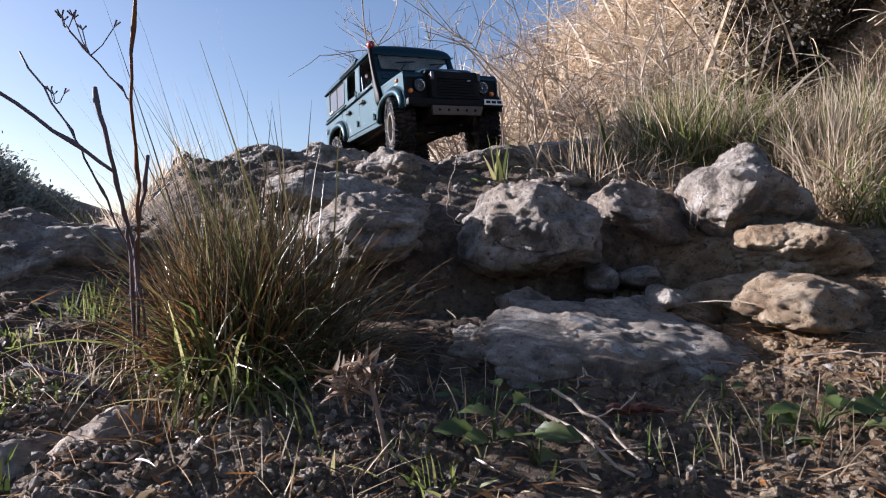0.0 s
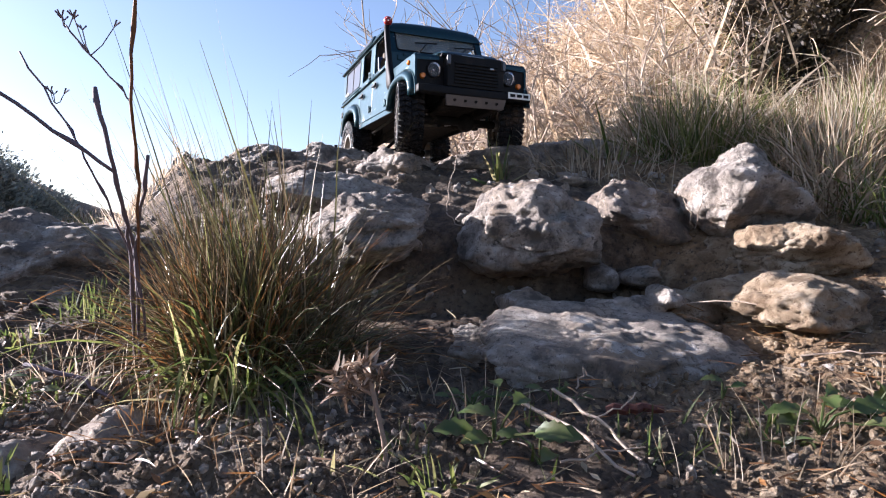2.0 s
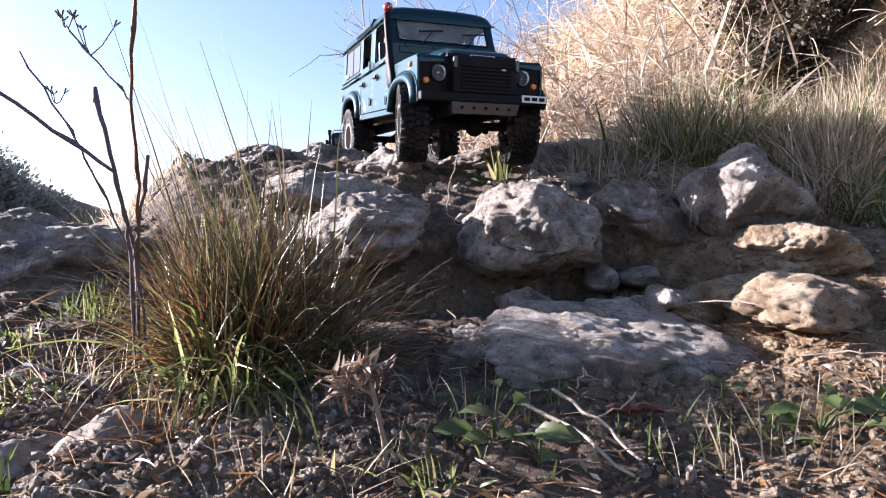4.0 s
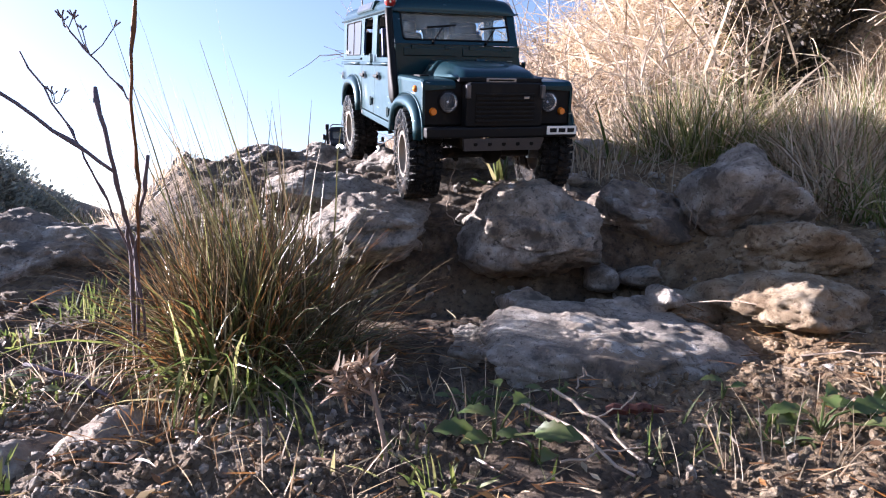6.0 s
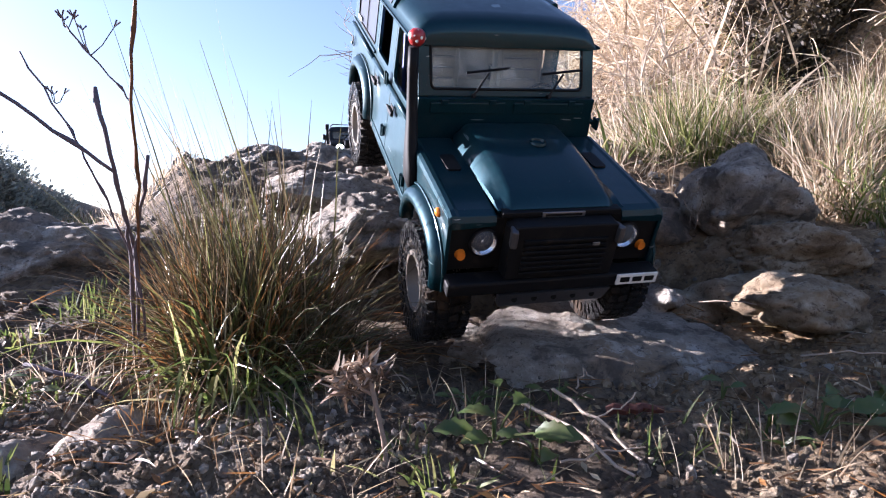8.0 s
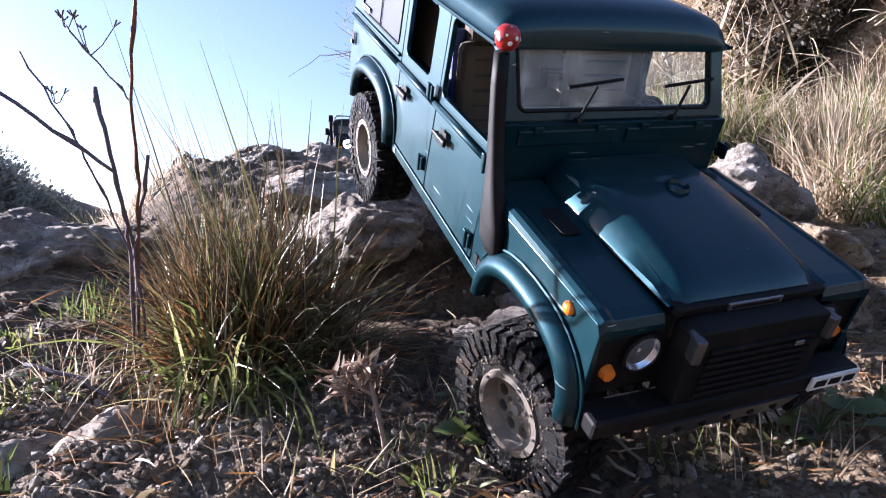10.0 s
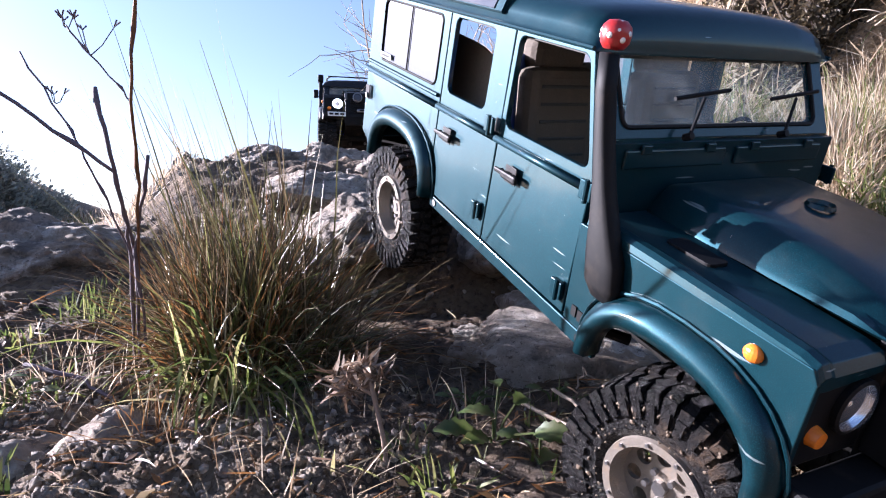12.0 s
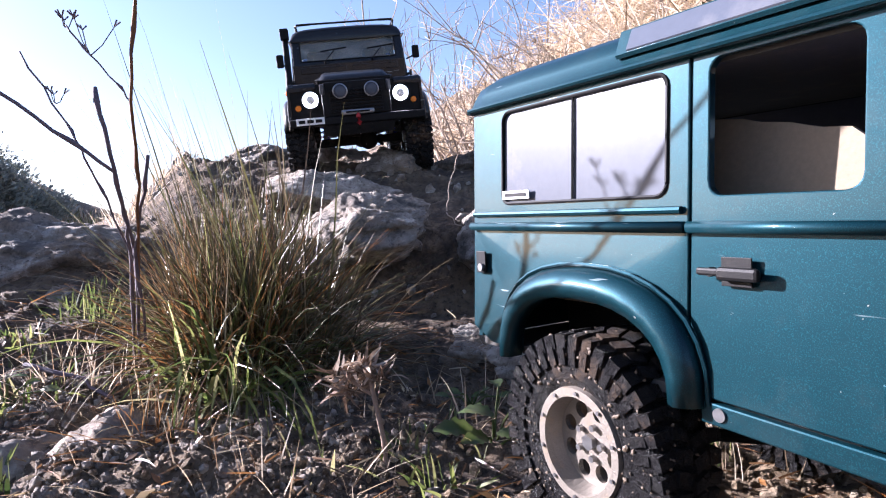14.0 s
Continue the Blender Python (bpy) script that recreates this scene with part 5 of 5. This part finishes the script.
# broad-leaved weeds in the foreground
def leaf_bm(bm, base, way, up, length, width, curl):
    """A broad leaf: cupped, notched blade with a midrib fold, and its stalk."""
    way, up = Vector(way).normalized(), Vector(up).normalized()
    side = way.cross(up).normalized()
    up = side.cross(way)
    rows = []
    for i in range(9):
        t = i / 8
        w = width * 0.5 * (math.sin(math.pi * min(1.0, t * 0.92 + 0.06)) ** 0.7) * (1 + 0.16 * math.cos(i * 3.1))
        p = Vector(base) + way * length * t + up * (curl * length * (t - t * t * 1.4))
        rows.append([bm.verts.new(p + side * w * k + up * abs(k) * w * 0.28) for k in (-1, -0.5, 0, 0.5, 1)])
    for a, b in zip(rows, rows[1:]):
        for k in range(4):
            bm.faces.new((a[k], a[k + 1], b[k + 1], b[k]))


def weed(c, leaves, label, seed):
    rng = random.Random(seed)
    top = tagged(new("broad_leaved_weed"), label, "weed", "foreground weeds")
    top.location = (c[0], c[1], ground_z(c[0], c[1]) - 0.002)
    for dx, dy, dz, ln, w, turn in leaves:
        bm = bmesh.new()
        tip = Vector((dx, dy, dz))
        a = radians(turn)
        way = Vector((math.cos(a), math.sin(a) * 0.8, 0.15))
        leaf_bm(bm, tip, way, (rng.gauss(0, 0.25), -0.55 + rng.gauss(0, 0.2), 0.8), ln, w * 0.72, 0.35)
        leaf = part("leaf", bm, HERB, top, smooth=True)
        part("leaf_stalk", pipe(bmesh.new(), [(0, 0, 0), tip * 0.5 + Vector((0, 0, 0.004)), tip], [0.0010, 0.0008, 0.0007], 5), HERB, leaf)


weed((0.030, 0.395), [(0.000, 0, 0.020, 0.022, 0.020, 160), (0.012, -0.01, 0.030, 0.016, 0.015, 60), (0.022, -0.02, 0.016, 0.024, 0.018, -50), (-0.012, 0, 0.012, 0.024, 0.016, 200), (0.004, 0.01, 0.036, 0.014, 0.012, 100), (-0.004, -0.01, 0.010, 0.020, 0.014, 230)], "low green weed with broad glossy leaves", 1)
weed((0.055, 0.375), [(0.000, 0, 0.016, 0.024, 0.019, -20), (0.006, -0.01, 0.010, 0.020, 0.013, 250), (-0.010, 0.01, 0.014, 0.014, 0.010, 170)], "low green weed with broad glossy leaves", 2)
weed((0.225, 0.395), [(-0.006, 0, 0.012, 0.028, 0.016, 190), (0.004, -0.01, 0.018, 0.022, 0.015, 80), (0.018, 0, 0.014, 0.026, 0.018, -10), (0.010, 0.01, 0.022, 0.018, 0.012, 50), (0.020, -0.01, 0.008, 0.024, 0.016, -60), (-0.012, 0.0, 0.008, 0.022, 0.014, 220)], "low green weed with broad lobed leaves", 3)
weed((0.260, 0.400), [(0.0, 0, 0.014, 0.024, 0.016, 20), (-0.008, 0, 0.010, 0.020, 0.013, 150), (0.008, 0, 0.020, 0.018, 0.012, 70)], "low green weed with broad lobed leaves", 4)
weed((0.020, 0.455), [(0.0, 0, 0.008, 0.012, 0.007, 20), (-0.008, 0, 0.010, 0.012, 0.007, 150), (0.008, 0, 0.012, 0.010, 0.006, 70), (0.018, 0, 0.008, 0.012, 0.007, 10), (-0.016, 0, 0.008, 0.010, 0.006, 170)], "small dark green seedling in the shade", 5)
weed((0.075, 0.450), [(0.0, 0, 0.010, 0.012, 0.007, 20), (-0.008, 0, 0.012, 0.012, 0.007, 150), (0.008, 0, 0.014, 0.010, 0.006, 70), (0.016, 0, 0.006, 0.012, 0.007, -10)], "small dark green seedling in the shade", 6)
weed((0.190, 0.450), [(0.0, 0, 0.012, 0.014, 0.009, 170), (0.006, 0, 0.008, 0.012, 0.007, 10)], "small green seedling beside the slab", 7)
weed((-0.290, 0.440), [(0.0, 0, 0.020, 0.014, 0.008, 20), (-0.012, 0, 0.024, 0.014, 0.008, 150), (0.012, 0, 0.016, 0.012, 0.007, 70), (0.022, 0, 0.012, 0.014, 0.008, 0), (-0.024, 0, 0.012, 0.014, 0.008, 180)], "small pale green weed in the soil", 8)

bm = bmesh.new()
leaf_bm(bm, (0.041, 0.500, 0.106), (1, 0.1, 0.1), (0, -0.7, 0.7), 0.017, 0.011, 0.5)
tagged(new("fallen_leaf", mesh_of("fallen_leaf", bm, YELLOW_LEAF, True)), "curled yellow fallen leaf lying before the slab", "leaf")


# twigs lying about
def twig(points, r, label, material=PALE_TWIG):
    pts = [Vector((x, y, ground_z(x, y) + h)) for x, y, h in points]
    jig = random.Random(len(label) + int(1e4 * abs(points[0][0])))
    pts = [a.lerp(b, k / 4) + Vector((jig.gauss(0, 0.0011), jig.gauss(0, 0.0011), jig.gauss(0, 0.0008))) for a, b in zip(pts, pts[1:]) for k in range(4)] + pts[-1:]
    ob = new("twig", mesh_of("twig", pipe(bmesh.new(), pts, [r * (0.64 - 0.03 * k) for k in range(len(pts))], 6), material))
    return tagged(ob, label, "twig", "fallen twigs")


twig([(0.050, 0.430, 0.010), (0.076, 0.390, 0.012), (0.100, 0.345, 0.006)], 0.0022, "pale dry twig lying on the soil")
twig([(0.072, 0.435, 0.016), (0.092, 0.395, 0.014), (0.108, 0.360, 0.006)], 0.0020, "pale dry twig lying on the soil")
twig([(0.065, 0.360, 0.006), (0.085, 0.365, 0.010), (0.112, 0.366, 0.010)], 0.0011, "thin dry twig lying on the soil")
twig([(0.090, 0.405, 0.008), (0.110, 0.410, 0.014), (0.122, 0.420, 0.018)], 0.0010, "thin dry twig lying on the soil")
twig([(0.090, 0.450, 0.010), (0.096, 0.450, 0.022), (0.102, 0.450, 0.016)], 0.0012, "bent pale twig standing out of the soil")
twig([(0.150, 0.400, 0.004), (0.160, 0.385, 0.010), (0.168, 0.375, 0.004)], 0.0018, "short grey twig lying on the soil")
twig([(0.205, 0.600, 0.020), (0.235, 0.570, 0.030), (0.262, 0.540, 0.030)], 0.0010, "thin dry stem lying across the rocks")
twig([(0.004, 0.720, 0.020), (0.008, 0.720, 0.050), (0.016, 0.725, 0.078)], 0.0012, "dead upright twig between the boulders")
twig([(0.004, 0.720, 0.020), (0.020, 0.710, 0.020), (0.028, 0.700, 0.018)], 0.0012, "pale dry twig lying between the boulders")
twig([(0.260, 0.480, 0.012), (0.290, 0.460, 0.016), (0.330, 0.440, 0.012)], 0.0011, "thin dry stem lying on the soil")
twig([(-0.300, 0.470, 0.012), (-0.260, 0.460, 0.014), (-0.225, 0.450, 0.004)], 0.0030, "grey-brown dry stick beside the tussock", DARK_STEM)
twig([(0.255, 0.700, 0.055), (0.262, 0.690, 0.030), (0.268, 0.680, 0.075)], 0.0009, "thin dry stem hanging over the rocks")
twig([(0.105, 0.420, 0.008), (0.122, 0.418, 0.009), (0.140, 0.420, 0.006)], 0.0060, "short reddish-brown rotten stick", plain_material("rotten_red_wood", (0.10, 0.028, 0.018), 0.8))

# loose stones, clods and straw bits on the soil
rng = random.Random(91)


def scatter(name, count, xr, yr, size, material, label, level=1):
    verts, faces = [], []
    bm = bmesh.new()
    bmesh.ops.create_icosphere(bm, subdivisions=level, radius=1)
    shape_v, shape_f = [v.co.copy() for v in bm.verts], [tuple(v.index for v in f.verts) for f in bm.faces]
    bm.free()
    for _ in range(count):
        x, y = rng.uniform(*xr), rng.uniform(*yr)
        s = size * rng.uniform(0.35, 1.0) ** 2 * (1.6 if rng.random() < 0.05 else 1)
        z = ground_z(x, y) + ground_rough(x, y) + s * 0.2
        m = Euler((rng.uniform(0, 6), rng.uniform(0, 6), rng.uniform(0, 6))).to_matrix()
        k = len(verts)
        off = Vector((rng.uniform(0, 99), 0, 0))
        for v in shape_v:
            q = v * (1 + 0.55 * noise.noise(v * 1.7 + off))
            q = m @ Vector((q.x, q.y * 0.8, q.z * 0.6)) * s
            verts.append((x + q.x, y + q.y, z + q.z))
        faces += [tuple(i + k for i in f) for f in shape_f]
    me = bpy.data.meshes.new(name)
    me.from_pydata(verts, [], faces)
    me.materials.append(material)
    tagged(new(name, me), label, "stones", kind="stuff")


scatter("soil_crumbs", 4200, (-0.45, 0.50), (0.26, 0.62), 0.0034, SOIL, "loose brown soil crumbs and clods", 1)
scatter("soil_crumbs", 1500, (0.11, 0.38), (0.33, 0.54), 0.0040, OCHRE, "loose ochre crumbs of earth", 1)
scatter("soil_crumbs", 600, (-0.22, 0.02), (0.31, 0.42), 0.0036, OCHRE, "loose pale crumbs of earth", 1)
scatter("loose_stones", 200, (-0.16, -0.05), (0.33, 0.40), 0.0042, OCHRE, "pale sunlit rubble below the tussock", 2)
scatter("loose_stones", 110, (-0.30, 0.0), (0.31, 0.44), 0.0048, ROCK, "small loose pale stones below the tussock", 2)
scatter("loose_stones", 190, (-0.45, 0.55), (0.28, 0.70), 0.0060, ROCK, "small loose pale stones in the soil", 2)
scatter("loose_stones", 260, (-0.45, 0.45), (0.68, 1.10), 0.010, ROCK, "small loose pale stones on the ledge", 2)
scatter("loose_stones", 1000, (-0.34, -0.06), (0.30, 0.47), 0.0042, CLAY, "loose grey-brown rubble beside the tussock", 1)
vs, fs = [], []
for _ in range(1500):
    x, y = rng.uniform(-0.40, 0.48), rng.uniform(0.28, 0.62)
    a = rng.uniform(0, 6.283)
    blade(vs, fs, (x, y, ground_z(x, y) + ground_rough(x, y) + rng.uniform(0.001, 0.006)), (math.cos(a), math.sin(a), rng.gauss(0.12, 0.2)), rng.uniform(0.008, 0.035), 0.0011, rng.uniform(0, 0.5), rng, 3)
tagged(new("straw_litter", ribbon_mesh("straw_litter", vs, fs, RUSSET)), "short broken bits of dry straw on the soil", "litter", kind="stuff")


# leaf litter and small green shoots
vs, fs = [], []
for _ in range(350):
    x, y = rng.uniform(-0.38, 0.42), rng.uniform(0.30, 0.52)
    c = Vector((x, y, ground_z(x, y) + ground_rough(x, y) + 0.003))
    n = Vector((rng.gauss(0, 0.6), rng.gauss(-0.2, 0.6), 1)).normalized()
    u = Matrix.Rotation(rng.uniform(0, 6.283), 3, n) @ n.orthogonal().normalized()
    w, s = n.cross(u), rng.uniform(0.002, 0.0055)
    k = len(vs)
    for q in (c - u * s, c - w * s * 0.45 + n * s * 0.25, c + u * s + n * s * 0.3, c + w * s * 0.45 + n * s * 0.25):
        vs.append(tuple(q))
    fs += [(k, k + 1, k + 2), (k, k + 2, k + 3)]
tagged(new("leaf_litter", ribbon_mesh("leaf_litter", vs, fs, RUSSET)), "small curled brown leaf litter on the soil", "litter", kind="stuff")
for i, (x, y, n) in enumerate([(-0.30, 0.42, 40), (-0.24, 0.36, 24), (-0.07, 0.36, 20), (-0.02, 0.40, 26), (0.00, 0.36, 24), (0.06, 0.41, 30), (0.27, 0.37, 24), (0.20, 0.40, 18), (-0.33, 0.52, 50), (0.11, 0.37, 16)]):
    tuft((x, y, None), (0.018, 0.014), n, 0.026, 0.0030, 1.0, 1.0, HERB if i % 2 else GREEN, "small green shoots in the soil", 100 + i, "green shoots")
tuft((-0.10, 0.355, None), (0.09, 0.03), 70, 0.050, 0.0010, 1.35, 0.5, STRAW, "thin dry stems lying on the soil", 120)
tuft((0.18, 0.37, None), (0.10, 0.03), 60, 0.050, 0.0010, 1.35, 0.5, STRAW, "thin dry stems lying on the soil", 121)


# ---- motion ----
def roll_wheels(wheels, rows, steer, lift, drop, rise):
    """Turns the wheels by the way that their truck has gone."""
    gone, stops = 0.0, [(rows[0][0], 0.0)]
    for (t0, a), (t1, b) in zip(rows, rows[1:]):
        step = (b.translation - a.translation).length
        for k in (1, 2, 3, 4):
            stops.append((t0 + (t1 - t0) * k / 4, gone + step * k / 4))
        gone += step

    def between(table, t):
        for (t0, a), (t1, b) in zip(table, table[1:]):
            if t <= t1:
                return a + (b - a) * (t - t0) / (t1 - t0)
        return table[-1][1]

    for wheel, x, y, turn in wheels:
        rows_of = []
        for t, way in stops:
            z = 0.031 + between(lift if x < -0.1 else drop if turn == 0 else rise, t)
            s = between(steer, t) if x > -0.1 else 0.0
            spin = math.degrees(way / WHEEL_R)
            rows_of.append((t, pose(x, y, z, 0, 0, turn + s) @ pose(0, 0, 0, 0, spin if turn == 0 else -spin, 0)))
        walk(wheel, rows_of)


def motions():
    blue_rows = [
        (0, pose(-0.0045, 1.0740, 0.3619, 3.56, -3.08, -64.76)),
        (0.5, pose(-0.0042, 1.0549, 0.3644, 1.56, -3.93, -67.11)),
        (1, pose(0.0137, 0.9611, 0.3472, -3.24, -0.63, -67.74)),
        (1.5, pose(0.0154, 0.9463, 0.3462, -1.08, -0.20, -68.01)),
        (2, pose(0.0161, 0.9379, 0.3466, -0.96, -0.28, -68.45)),
        (2.5, pose(0.0168, 0.9277, 0.3469, -0.61, -0.21, -68.90)),
        (3, pose(0.0174, 0.9185, 0.3460, -0.46, -0.01, -69.21)),
        (3.2, pose(0.0180, 0.9146, 0.3462, -0.24, 0.07, -69.45)),
        (4.2, pose(0.0275, 0.8300, 0.3170, 2.0, 7.4, -69.6)),
        (5.3, pose(0.0382, 0.7415, 0.2781, 4.17, 15.00, -69.71)),
        (5.5, pose(0.0382, 0.7415, 0.2781, 4.17, 15.00, -69.71)),
        (6, pose(0.0366, 0.7387, 0.2788, 4.16, 15.11, -70.68)),
        (6.5, pose(0.0393, 0.7097, 0.2752, 5.22, 13.86, -71.57)),
        (7, pose(0.0652, 0.6385, 0.2471, 11.43, 14.41, -68.40)),
        (7.5, pose(0.0554, 0.5939, 0.2122, 7.65, 21.46, -73.09)),
        (8, pose(0.0553, 0.5574, 0.1661, 3.56, 32.76, -72.10)),
        (8.2, pose(0.0611, 0.5329, 0.1580, 1.98, 32.76, -71.82)),
        (9.2, pose(0.0900, 0.4620, 0.1310, 4.6, 33.4, -67.5)),
        (10.3, pose(0.1222, 0.3881, 0.1086, 7.43, 32.36, -62.85)),
        (10.5, pose(0.1314, 0.3810, 0.1026, 5.78, 32.78, -61.19)),
        (11, pose(0.1327, 0.3753, 0.1031, 6.93, 31.82, -61.30)),
        (11.5, pose(0.1363, 0.3719, 0.1033, 7.35, 31.00, -60.63)),
        (12, pose(0.1542, 0.3289, 0.0971, 5.94, 24.08, -62.11)),
        (12.5, pose(0.1827, 0.2844, 0.0938, 7.01, 14.09, -61.47)),
        (13, pose(0.1967, 0.2088, 0.0960, 0.39, 7.92, -63.98)),
        (13.5, pose(0.2280, 0.1559, 0.0880, 3.04, 5.73, -60.27)),
        (14, pose(0.2740, 0.0777, 0.0851, 4.22, 1.80, -59.83))]
    black_rows = [
        (0, pose(-0.300, 2.500, 0.380, 0, -6, -76)),
        (2.5, pose(-0.290, 2.350, 0.402, 0, -6, -76)),
        (5.3, pose(-0.279, 2.130, 0.425, 0, -6, -76)),
        (8.2, pose(-0.279, 2.130, 0.425, 0, -6, -76)),
        (10.3, pose(-0.1755, 1.6025, 0.3575, 0, -7, -76)),
        (10.5, pose(-0.171, 1.5809, 0.3664, 0, -8, -76)),
        (11, pose(-0.1639, 1.5309, 0.3804, 0, -8, -76)),
        (11.5, pose(-0.1589, 1.4601, 0.39, 0, -8, -77)),
        (12, pose(-0.1642, 1.3793, 0.3963, 0, -8, -78)),
        (12.5, pose(-0.1658, 1.2601, 0.3882, 0, -7, -79)),
        (13, pose(-0.1403, 1.1053, 0.3719, 0.92, -5.54, -80.46)),
        (13.5, pose(-0.1155, 0.968, 0.3258, 5.75, 6.31, -79.59)),
        (14, pose(-0.1125, 0.9189, 0.3195, 6.83, 9.08, -81.09))]
    walk(blue_truck, blue_rows)
    walk(black_truck, black_rows)
    roll_wheels(blue_wheels, blue_rows, [(0, -12), (3, -16), (5.5, -8), (6.5, -2), (7, 10), (7.5, -4), (8, 0), (10, 13), (12, 13), (13, 8), (14, 4)], [(0, 0), (14, 0)], [(0, 0), (7, 0), (9, -0.012), (10.3, -0.020), (11.5, -0.020), (12.5, -0.004), (14, 0)], [(0, 0), (14, 0)])
    roll_wheels(black_wheels, black_rows, [(0, 0), (14, 0)], [(0, 0), (14, 0)], [(0, 0), (14, 0)], [(0, 0), (14, 0)])


motions()
